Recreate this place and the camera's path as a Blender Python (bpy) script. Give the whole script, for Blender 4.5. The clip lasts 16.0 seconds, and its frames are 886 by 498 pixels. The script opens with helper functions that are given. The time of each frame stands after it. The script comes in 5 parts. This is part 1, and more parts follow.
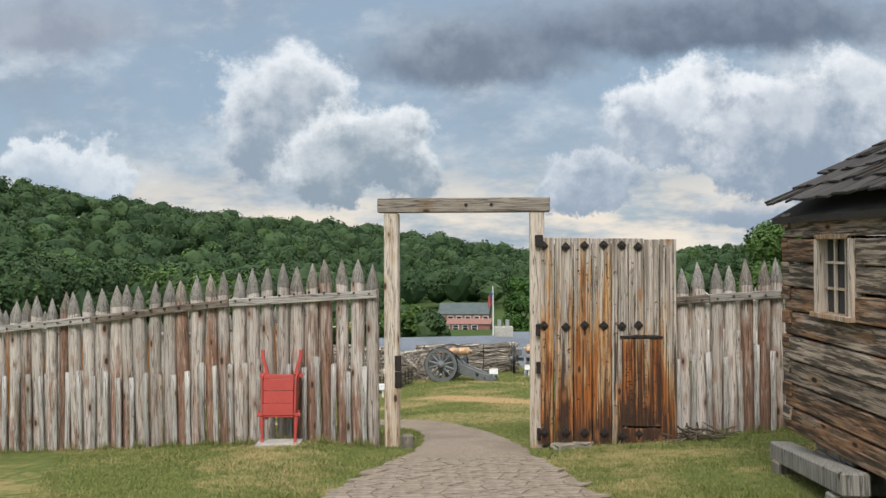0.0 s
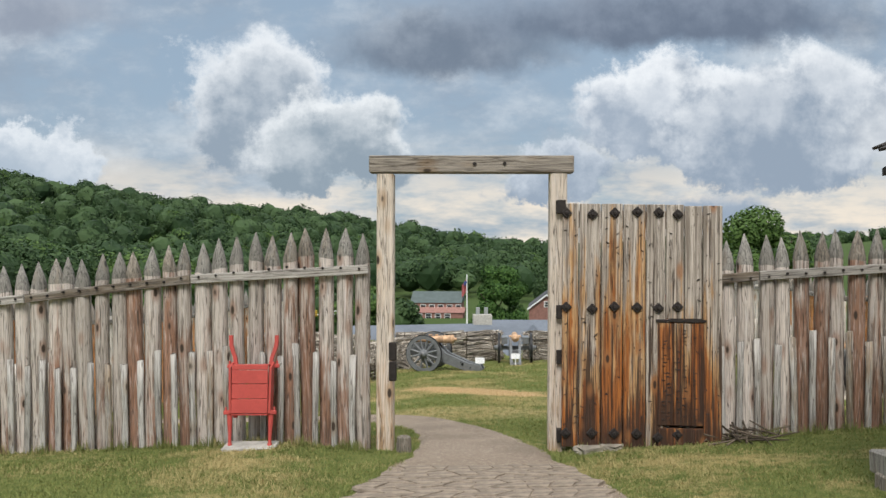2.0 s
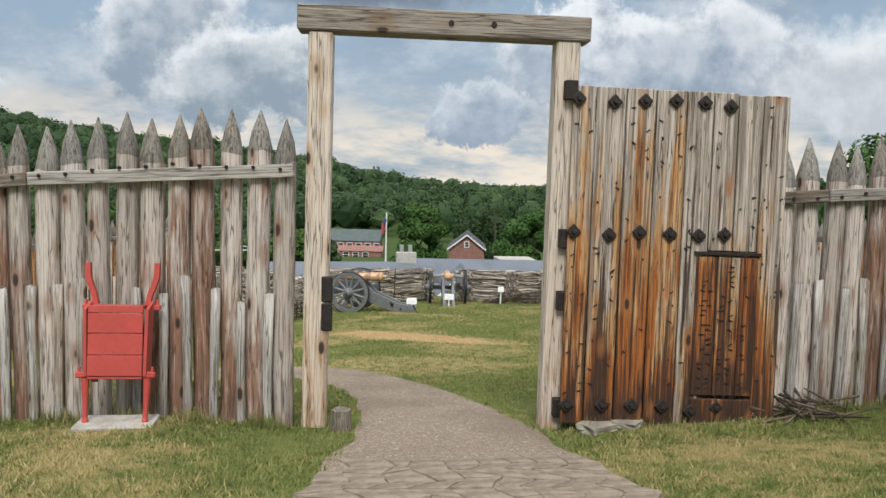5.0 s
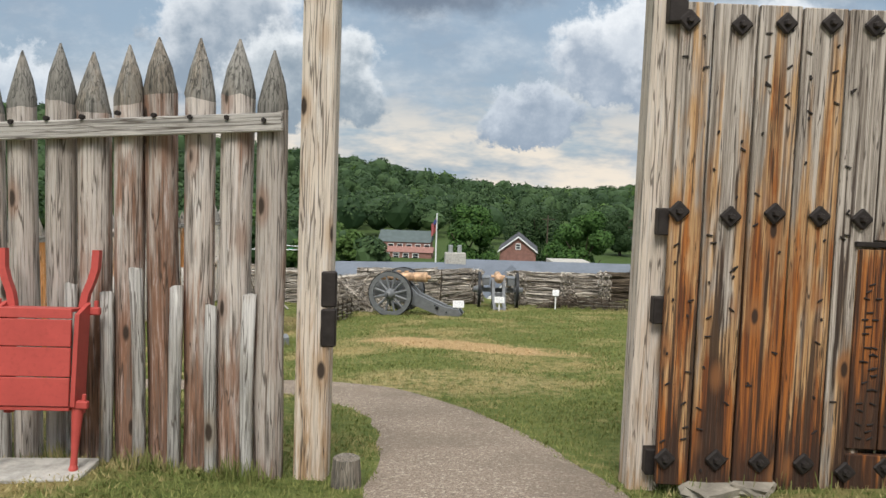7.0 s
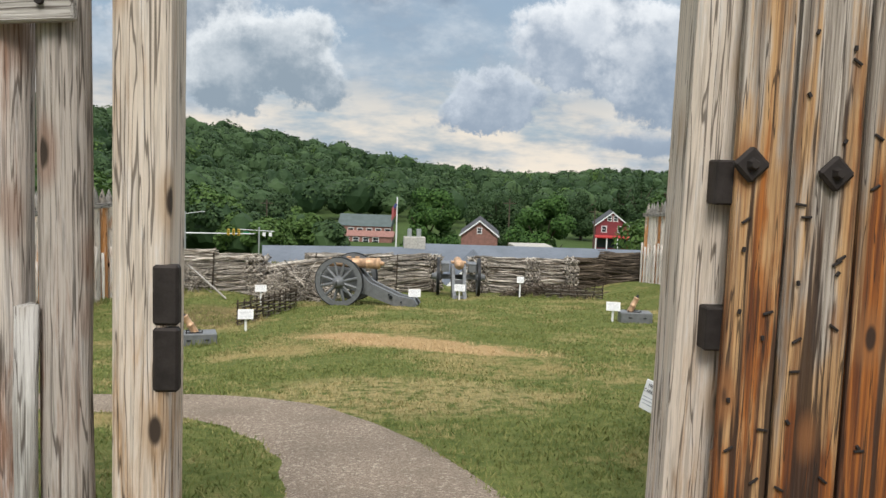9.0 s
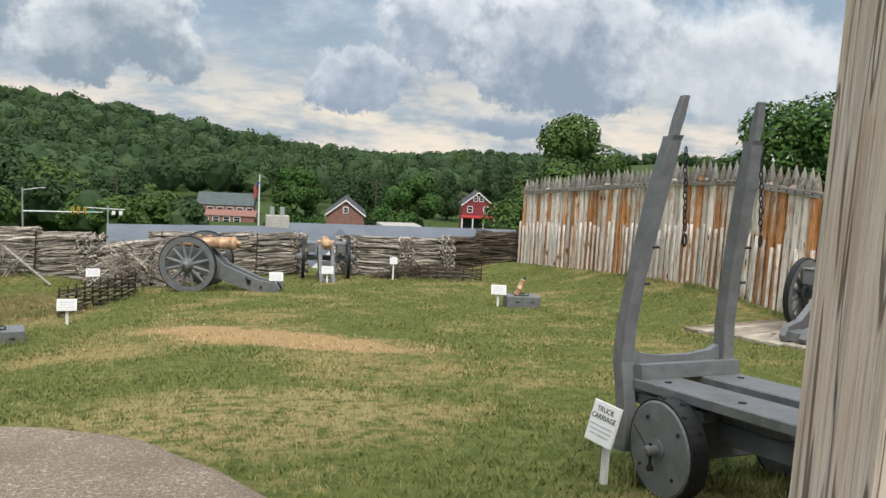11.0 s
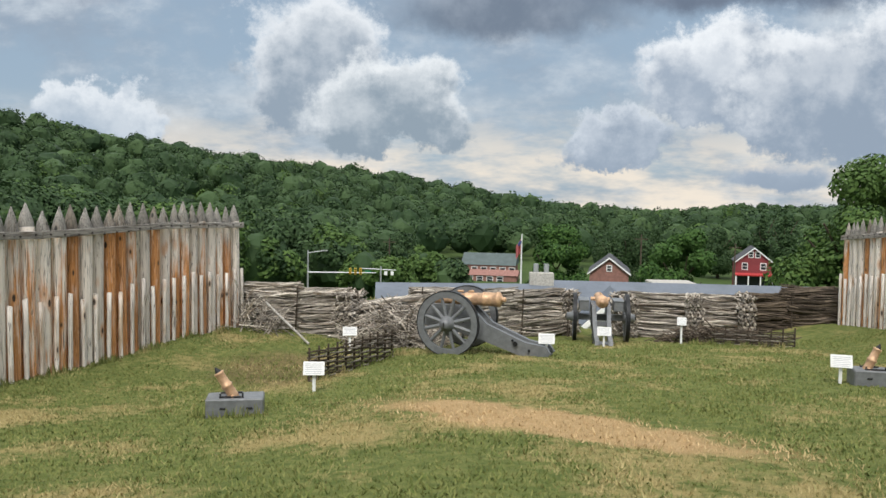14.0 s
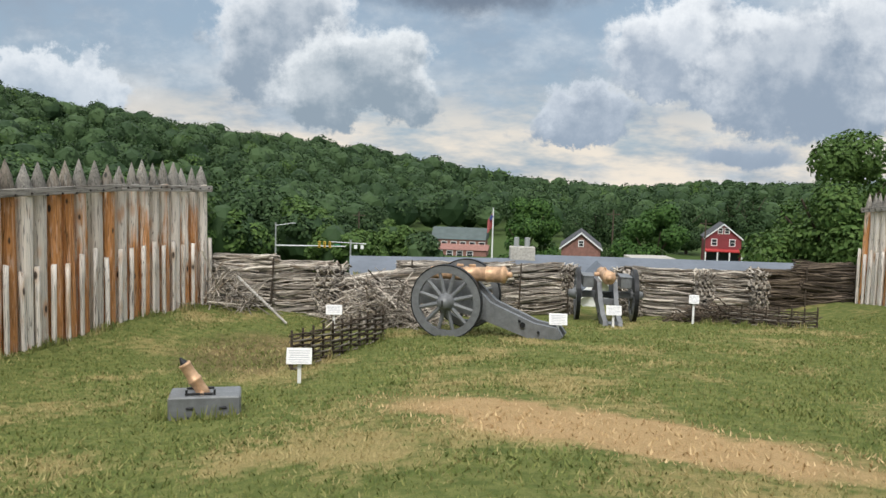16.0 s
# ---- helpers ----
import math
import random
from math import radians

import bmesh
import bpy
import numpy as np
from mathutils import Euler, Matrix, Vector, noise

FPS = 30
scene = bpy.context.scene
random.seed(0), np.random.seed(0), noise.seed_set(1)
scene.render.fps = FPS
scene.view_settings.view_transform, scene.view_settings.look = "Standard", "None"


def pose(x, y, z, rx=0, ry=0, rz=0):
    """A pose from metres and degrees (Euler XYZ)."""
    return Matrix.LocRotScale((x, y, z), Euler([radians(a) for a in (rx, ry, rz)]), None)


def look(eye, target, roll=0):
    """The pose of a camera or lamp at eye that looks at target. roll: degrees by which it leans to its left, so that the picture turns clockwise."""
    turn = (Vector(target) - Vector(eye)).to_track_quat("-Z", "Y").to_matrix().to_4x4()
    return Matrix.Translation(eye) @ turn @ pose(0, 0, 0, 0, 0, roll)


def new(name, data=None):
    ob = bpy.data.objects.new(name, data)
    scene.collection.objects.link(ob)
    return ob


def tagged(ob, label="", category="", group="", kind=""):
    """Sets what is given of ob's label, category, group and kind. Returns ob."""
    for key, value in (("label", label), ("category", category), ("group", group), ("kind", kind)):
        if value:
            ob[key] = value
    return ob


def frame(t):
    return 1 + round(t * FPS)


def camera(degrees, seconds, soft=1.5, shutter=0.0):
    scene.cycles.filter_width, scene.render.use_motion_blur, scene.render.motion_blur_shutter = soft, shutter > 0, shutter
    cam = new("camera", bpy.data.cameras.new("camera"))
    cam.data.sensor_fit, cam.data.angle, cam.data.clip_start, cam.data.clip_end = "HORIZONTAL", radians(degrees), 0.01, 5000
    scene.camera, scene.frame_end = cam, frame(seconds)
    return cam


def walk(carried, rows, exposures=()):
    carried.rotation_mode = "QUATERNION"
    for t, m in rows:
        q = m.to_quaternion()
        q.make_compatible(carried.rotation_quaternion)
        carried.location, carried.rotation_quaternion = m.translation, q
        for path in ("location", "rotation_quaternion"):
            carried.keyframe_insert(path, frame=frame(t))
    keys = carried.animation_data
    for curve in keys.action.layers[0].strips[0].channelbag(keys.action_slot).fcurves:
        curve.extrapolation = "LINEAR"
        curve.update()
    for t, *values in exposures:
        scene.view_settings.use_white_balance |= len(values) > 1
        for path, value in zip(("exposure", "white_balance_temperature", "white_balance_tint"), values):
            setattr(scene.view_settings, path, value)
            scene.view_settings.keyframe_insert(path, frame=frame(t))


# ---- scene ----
import functools

cam = camera(57.2, 16.0)
METRES, EYE, TILT, LEAN, TURN = 18.0, 1.6, 0.0, 0.0, 0.0
ROWS = [
    (0.0, 0.0, 0.0, 0.0, -0.0, -0.09, 0.59),
    (0.5, -0.0065, 0.0275, -0.0044, -0.05, -0.38, 1.05),
    (1.0, -0.0116, 0.0572, -0.009, -0.27, -0.61, 1.16),
    (1.5, -0.0186, 0.0896, -0.0132, -0.95, -0.68, 0.85),
    (2.0, -0.0255, 0.1183, -0.0172, -2.01, -0.87, 0.22),
    (2.5, -0.0326, 0.1493, -0.0215, -3.7, -1.41, -0.71),
    (3.0, -0.0412, 0.1785, -0.0246, -5.69, -2.42, -1.4),
    (3.5, -0.0433, 0.2097, -0.0307, -7.54, -3.58, -1.73),
    (6.0, -0.0354, 0.3708, -0.0519, -7.57, -5.16, -1.26),
    (6.5, -0.0298, 0.4022, -0.0572, -5.91, -4.94, -1.46),
    (7.0, -0.0224, 0.4343, -0.0618, -4.13, -4.99, -1.78),
    (7.5, -0.0195, 0.4661, -0.0668, -3.04, -5.29, -1.97),
    (8.0, -0.0133, 0.4982, -0.0714, -3.46, -5.53, -2.2),
    (8.5, -0.0065, 0.5298, -0.0726, -5.21, -5.84, -2.18),
    (11.0, 0.0122, 0.6853, -0.0906, -16.23, -6.98, -3.06),
    (11.5, 0.0198, 0.7148, -0.0956, -20.92, -8.55, -3.75),
    (12.0, 0.0238, 0.7415, -0.0976, -22.62, -8.45, -3.42),
    (12.5, 0.0227, 0.7691, -0.1001, -17.85, -6.54, -1.94),
    (13.0, 0.0237, 0.7989, -0.103, -9.79, -4.14, -1.05),
    (13.5, 0.0182, 0.8262, -0.1104, -2.93, -3.16, -0.97),
    (14.0, 0.0166, 0.8583, -0.1164, 1.87, -3.41, -0.96),
    (14.5, 0.011, 0.886, -0.12, 4.4, -3.98, -1.02),
    (15.0, 0.0025, 0.9161, -0.1246, 4.39, -4.53, -1.3),
    (15.5, -0.0057, 0.9445, -0.1271, 2.63, -4.91, -1.6),
    (16.0, -0.0197, 0.9729, -0.1306, -0.4, -5.16, -1.53),
]
walk(cam, [(t, pose(0, 0, EYE, TILT, LEAN, TURN) @ pose(METRES * x, METRES * y, METRES * z, 90 + pitch, roll, yaw)) for t, x, y, z, yaw, pitch, roll in ROWS], [(0.0, 0.3), (16.0, 0.3)])

# ---- world and light ----
SUN_EL, SUN_AZ = 48, 189
sun = new("sun", bpy.data.lights.new("sun", "SUN"))
sun.data.energy, sun.data.angle, sun.data.color = 2.1, radians(22), (1.0, 0.96, 0.91)
sun.matrix_world = look((20 * math.sin(radians(SUN_AZ)), 20 * math.cos(radians(SUN_AZ)), 20 * math.tan(radians(SUN_EL))), (0, 0, 0))


class Nodes:
    """A short way to write node trees."""

    def __init__(self, tree):
        self.t = tree
        tree.nodes.clear()

    def n(self, kind, ins=(), **props):
        node = self.t.nodes.new(kind)
        for k, v in props.items():
            setattr(node, k, v)
        for k, v in dict(ins).items():
            if isinstance(v, bpy.types.NodeSocket):
                self.t.links.new(v, node.inputs[k])
            else:
                node.inputs[k].default_value = v
        return node

    def math(self, op, a, b=0.0, clamp=False):
        return self.n("ShaderNodeMath", {0: a, 1: b}, operation=op, use_clamp=clamp).outputs[0]

    def vmath(self, op, a, b):
        return self.n("ShaderNodeVectorMath", {0: a, 1: b}, operation=op).outputs[0]

    def ramp(self, fac, lo, hi, a=0.0, b=1.0):
        return self.n("ShaderNodeMapRange", {0: fac, 1: lo, 2: hi, 3: a, 4: b}, interpolation_type="SMOOTHSTEP").outputs[0]

    def mix(self, fac, a, b, blend="MIX"):
        m = self.n("ShaderNodeMix", {0: fac, 6: a, 7: b}, data_type="RGBA", blend_type=blend)
        return m.outputs[2]

    def noise(self, vec, scale, detail=4.0, rough=0.55, distort=0.0):
        return self.n("ShaderNodeTexNoise", {"Vector": vec, "Scale": scale, "Detail": detail, "Roughness": rough, "Distortion": distort}).outputs[0]

    def stretch(self, vec, s):
        return self.n("ShaderNodeMapping", {0: vec, 3: s}).outputs[0]


def rgb(r, g, b):
    return (r, g, b, 1.0)


world = bpy.data.worlds.new("sky")
scene.world = world
world.use_nodes = True
W = Nodes(world.node_tree)
way = W.n("ShaderNodeTexCoord").outputs["Generated"]
sep = W.n("ShaderNodeSeparateXYZ", {0: way})
ahead = W.math("MAXIMUM", W.math("ABSOLUTE", sep.outputs[1]), 0.12)
su = W.math("DIVIDE", sep.outputs[0], ahead)
sv = W.math("DIVIDE", sep.outputs[2], ahead)
plane = W.n("ShaderNodeCombineXYZ", {0: su, 1: sv, 2: 0.0}).outputs[0]
wob = W.n("ShaderNodeTexNoise", {"Vector": plane, "Scale": 7.0, "Detail": 8.0, "Roughness": 0.66}).outputs[1]
wob = W.vmath("SUBTRACT", wob, (0.5, 0.5, 0.5))
bent = W.vmath("ADD", plane, W.vmath("MULTIPLY", wob, (0.26, 0.20, 0)))


smooth_bent = W.vmath("ADD", plane, W.vmath("MULTIPLY", wob, (0.15, 0.09, 0)))


def heap(u, v, a, b, flat=2.2, rag=True):
    """A cloud heap: an ellipse with a flattened base, ragged by the bent plane."""
    q = W.vmath("DIVIDE", W.vmath("SUBTRACT", bent if rag else smooth_bent, (u, v, 0)), (a, b, 1))
    s = W.n("ShaderNodeSeparateXYZ", {0: q})
    yy = W.math("MULTIPLY", W.math("MINIMUM", s.outputs[1], 0.0), flat)
    yy = W.math("ADD", W.math("MAXIMUM", s.outputs[1], 0.0), W.math("ABSOLUTE", yy))
    d = W.math("SQRT", W.math("ADD", W.math("POWER", s.outputs[0], 2.0), W.math("POWER", yy, 2.0)))
    return W.math("SUBTRACT", 1.0, d), s.outputs[1]


nishita = W.n("ShaderNodeTexSky", sky_type="NISHITA", sun_disc=False, sun_elevation=radians(SUN_EL), sun_rotation=radians(SUN_AZ)).outputs[0]
clear = W.mix(0.75, W.mix(1.0, nishita, rgb(0.06, 0.06, 0.06), "MULTIPLY"), rgb(0.30, 0.395, 0.50))
fbm = W.noise(W.stretch(plane, (1, 1.7, 1)), 4.2, 7, 0.62)
fbm_up = W.noise(W.stretch(W.vmath("ADD", plane, (-0.015, 0.035, 0)), (1, 1.7, 1)), 4.2, 7, 0.62)
veil = W.ramp(fbm, 0.40, 0.66)
lit = W.ramp(W.math("SUBTRACT", fbm, fbm_up), -0.10, 0.14)
sky_col = W.mix(W.math("MULTIPLY", veil, 0.75), clear, W.mix(lit, rgb(0.25, 0.30, 0.37), rgb(0.52, 0.57, 0.62)))
# the cream light low over the hills
low = W.math("MULTIPLY", W.ramp(sv, 0.145, 0.015), W.ramp(W.noise(W.stretch(plane, (1, 3.5, 1)), 6.0, 5, 0.6), 0.36, 0.60))
sky_col = W.mix(W.math("MULTIPLY", low, 0.85), sky_col, rgb(0.80, 0.705, 0.585))
fine = W.noise(plane, 16.0, 6, 0.6)
for u, v, a, b, top, base, soft in (
        (-0.47, 0.27, 0.20, 0.09, (0.42, 0.46, 0.52), (0.25, 0.29, 0.36), 0.8),
        (0.03, 0.225, 0.21, 0.085, (0.33, 0.38, 0.45), (0.15, 0.19, 0.25), 0.75),
        (0.32, 0.262, 0.40, 0.085, (0.28, 0.33, 0.41), (0.13, 0.165, 0.225), 0.7),
        (-0.19, 0.135, 0.10, 0.125, (0.74, 0.77, 0.80), (0.25, 0.31, 0.38), 0.3),
        (-0.10, 0.095, 0.11, 0.085, (0.76, 0.79, 0.81), (0.24, 0.30, 0.36), 0.3),
        (-0.47, 0.095, 0.085, 0.06, (0.66, 0.70, 0.74), (0.36, 0.43, 0.51), 0.25),
        (0.30, 0.135, 0.13, 0.10, (0.74, 0.77, 0.80), (0.30, 0.36, 0.44), 0.22),
        (0.47, 0.115, 0.20, 0.12, (0.72, 0.75, 0.78), (0.25, 0.31, 0.39), 0.25),
        (0.17, 0.065, 0.09, 0.05, (0.55, 0.60, 0.66), (0.27, 0.33, 0.41), 0.3),
        (0.37, 0.035, 0.09, 0.028, (0.33, 0.39, 0.47), (0.26, 0.32, 0.40), 0.5),
        (0.74, 0.11, 0.24, 0.14, (0.76, 0.79, 0.81), (0.44, 0.48, 0.53), 0.4),
        (1.10, 0.16, 0.28, 0.18, (0.74, 0.77, 0.79), (0.45, 0.49, 0.54), 0.5),
        (-0.80, 0.16, 0.22, 0.14, (0.62, 0.66, 0.70), (0.26, 0.31, 0.38), 0.35)):
    dens, hgt = heap(u, v, a, b, 2.2, top[0] > 0.5)
    mask = W.ramp(dens, 0.0, soft)
    shade = W.ramp(W.math("ADD", hgt, W.math("MULTIPLY", W.math("SUBTRACT", fine, 0.5), 3.2)), -0.35, 0.85)
    shade = W.math("MULTIPLY", shade, W.ramp(W.math("ADD", dens, W.math("MULTIPLY", W.math("SUBTRACT", fine, 0.5), 1.2)), 0.75, 0.1, 0.45, 1.0))
    sky_col = W.mix(mask, sky_col, W.mix(shade, rgb(*base), rgb(*top)))
# even brighter sky overhead, out of view, added to lift the soft light
sky_col = W.mix(W.ramp(sep.outputs[2], 0.35, 0.7), sky_col, rgb(1.18, 1.20, 1.21))
bg = W.n("ShaderNodeBackground", {0: sky_col, 1: 1.0})
W.t.links.new(bg.outputs[0], W.n("ShaderNodeOutputWorld").inputs[0])


# ---- materials ----
def material(name):
    m = bpy.data.materials.new(name)
    m.use_nodes = True
    k = Nodes(m.node_tree)
    return m, k


def finish(k, col, rough=0.8, bump=None, dist=0.01, strength=0.6, metal=0.0, spec=0.3):
    ins = {"Base Color": col, "Roughness": rough, "Metallic": metal, "Specular IOR Level": spec}
    if bump is not None:
        ins["Normal"] = k.n("ShaderNodeBump", {"Height": bump, "Distance": dist, "Strength": strength}).outputs[0]
    b = k.n("ShaderNodeBsdfPrincipled", ins)
    k.t.links.new(b.outputs[0], k.n("ShaderNodeOutputMaterial").inputs[0])


def spot(k):
    return k.n("ShaderNodeTexCoord").outputs["Object"]


def rand(k):
    return k.n("ShaderNodeObjectInfo").outputs["Random"]


def shifted(k, vec, r):
    return k.vmath("ADD", vec, k.n("ShaderNodeCombineXYZ", {0: k.math("MULTIPLY", r, 37.0), 1: k.math("MULTIPLY", r, 71.0), 2: k.math("MULTIPLY", r, 53.0)}).outputs[0])


def wood(name, grey, brown, amount, axis=2, dark=(0.05, 0.035, 0.025), island=False, dark_amt=0.6, knots=True, stain=None, dark_lo=0.56, rvar=0.8, fine=1.0):
    """Weathered timber: silver grey over warm brown, in streaks along the axis, with checks and knots."""
    m, k = material(name)
    r = k.n("ShaderNodeNewGeometry").outputs["Random Per Island"] if island else rand(k)
    v = shifted(k, spot(k), r)
    s = [7.0, 7.0, 7.0]
    s[axis] = 0.55
    streak = k.noise(k.stretch(v, s), 1.6, 6, 0.65, 0.4)
    s2 = [60.0, 60.0, 60.0]
    s2[axis] = 1.6
    grain = k.noise(k.stretch(v, s2), 1.2, 4, 0.6, 0.6)
    broad = k.noise(v, 0.9, 3)
    warm = k.math("ADD", k.math("MULTIPLY", streak, 1.3), k.math("ADD", k.math("MULTIPLY", broad, 0.5), k.math("MULTIPLY", k.math("SUBTRACT", r, 0.5), rvar)))
    if stain:
        q = k.n("ShaderNodeSeparateXYZ", {0: spot(k)})
        warm = k.math("ADD", warm, k.math("MULTIPLY", k.math("SUBTRACT", stain[0], q.outputs[2]), stain[1]))
    warm = k.ramp(warm, 1.22 - amount, 1.50 - amount)
    mid = k.noise(k.stretch(v, s), 5.0, 5, 0.7, 0.5)
    col = k.mix(warm, rgb(*grey), k.mix(k.ramp(mid, 0.35, 0.65), rgb(*[c * 0.62 for c in brown]), rgb(*brown)))
    col = k.mix(k.ramp(mid, 0.50, 0.72), col, k.mix(0.5, col, rgb(*[min(0.75, c * 1.7) for c in grey])))
    if stain:
        wet = k.math("ADD", k.math("MULTIPLY", k.math("SUBTRACT", stain[2], q.outputs[2]), 0.9), k.math("MULTIPLY", k.math("SUBTRACT", streak, 0.5), 3.2))
        col = k.mix(k.math("MULTIPLY", k.ramp(wet, 0.0, 0.9), stain[3]), col, rgb(*dark))
    col = k.mix(k.math("MULTIPLY", k.ramp(k.noise(k.stretch(v, s), 3.1, 4, 0.6), dark_lo, dark_lo + 0.16), dark_amt), col, rgb(*dark))
    col = k.mix(k.math("MULTIPLY", k.ramp(grain, 0.48, 0.64), 0.75 * fine), col, rgb(*[c * 0.26 for c in grey]))
    s5 = [150.0, 150.0, 150.0]
    s5[axis] = 3.0
    col = k.mix(k.math("MULTIPLY", k.ramp(k.noise(k.stretch(v, s5), 1.0, 3, 0.7, 0.3), 0.52, 0.7), 0.5 * fine), col, rgb(*[c * 0.35 for c in grey]))
    s4 = [22.0, 22.0, 22.0]
    s4[axis] = 0.8
    crack = k.math("ABSOLUTE", k.math("SUBTRACT", k.noise(k.stretch(v, s4), 1.0, 2, 0.5, 0.3), 0.5))
    col = k.mix(k.math("MULTIPLY", k.ramp(crack, 0.022, 0.006), 0.75), col, rgb(*dark))
    # island sticks vary widely in tone; the darkest stand in for shaded gaps
    col = k.mix(1.0, col, k.mix(k.n("ShaderNodeTexWhiteNoise", {1: r}, noise_dimensions="1D").outputs[0], rgb(0.27, 0.26, 0.25) if island else rgb(0.72, 0.70, 0.68), rgb(1.4, 1.38, 1.36) if island else rgb(1.15, 1.13, 1.12)), "MULTIPLY")
    h = grain
    if knots:
        s3 = [4.0, 4.0, 4.0]
        s3[axis] = 1.7
        kn = k.n("ShaderNodeTexVoronoi", {"Vector": k.stretch(v, s3), "Scale": 1.0}).outputs[0]
        col = k.mix(k.math("MULTIPLY", k.ramp(kn, 0.36, 0.14), 0.6), col, rgb(*[c * 0.7 for c in brown]))
        col = k.mix(k.ramp(kn, 0.15, 0.08), col, rgb(*dark))
    finish(k, col, 0.85, h, 0.012, 0.7)
    return m


def plain(name, col, rough=0.6, metal=0.0, var=0.25, scale=9.0, bump=0.3, spec=0.3):
    """Paint, iron, stone: one colour with fine grain and broad wear."""
    m, k = material(name)
    v = spot(k)
    a, b = k.noise(v, scale, 5, 0.65), k.noise(v, scale * 9, 3)
    c = k.mix(k.ramp(a, 0.3, 0.72), rgb(*[x * (1 - var) for x in col]), rgb(*[min(1, x * (1 + var)) for x in col]))
    c = k.mix(k.math("MULTIPLY", k.ramp(b, 0.5, 0.75), 0.35), c, rgb(*[x * 0.6 for x in col]))
    finish(k, c, rough, b, 0.004, bump, metal, spec)
    return m


GREY = (0.33, 0.295, 0.25)
M_STAKE = wood("weathered_stake", (0.59, 0.53, 0.475), (0.36, 0.195, 0.125), 0.40, stain=(1.1, 0.16, 0.1, 0.65), dark_lo=0.53, fine=0.75)
M_STAKE_NEW = wood("newer_stake", (0.82, 0.75, 0.67), (0.74, 0.33, 0.11), 0.50, stain=(1.1, 0.13, -0.3, 0.5), dark_amt=0.15, fine=0.28, rvar=1.0)
M_TIP = wood("grey_tip", (0.27, 0.26, 0.235), (0.30, 0.26, 0.21), 0.30, dark=(0.04, 0.04, 0.035))
M_BATTEN = wood("grey_batten", (0.46, 0.445, 0.415), (0.33, 0.25, 0.17), 0.12)
M_BATTEN_NEW = wood("pale_batten", (0.80, 0.75, 0.68), (0.62, 0.45, 0.30), 0.10, dark_amt=0.2, fine=0.5)
M_RAIL = wood("grey_rail", (0.38, 0.36, 0.33), (0.24, 0.19, 0.14), 0.2, axis=0)
M_POST = wood("gate_post_wood", (0.68, 0.595, 0.50), (0.56, 0.36, 0.20), 0.30, dark_amt=0.3, stain=(1.8, 0.10, -0.3, 0.6), fine=0.5)
M_LINTEL = wood("lintel_wood", (0.40, 0.36, 0.31), (0.30, 0.20, 0.12), 0.2, axis=0)


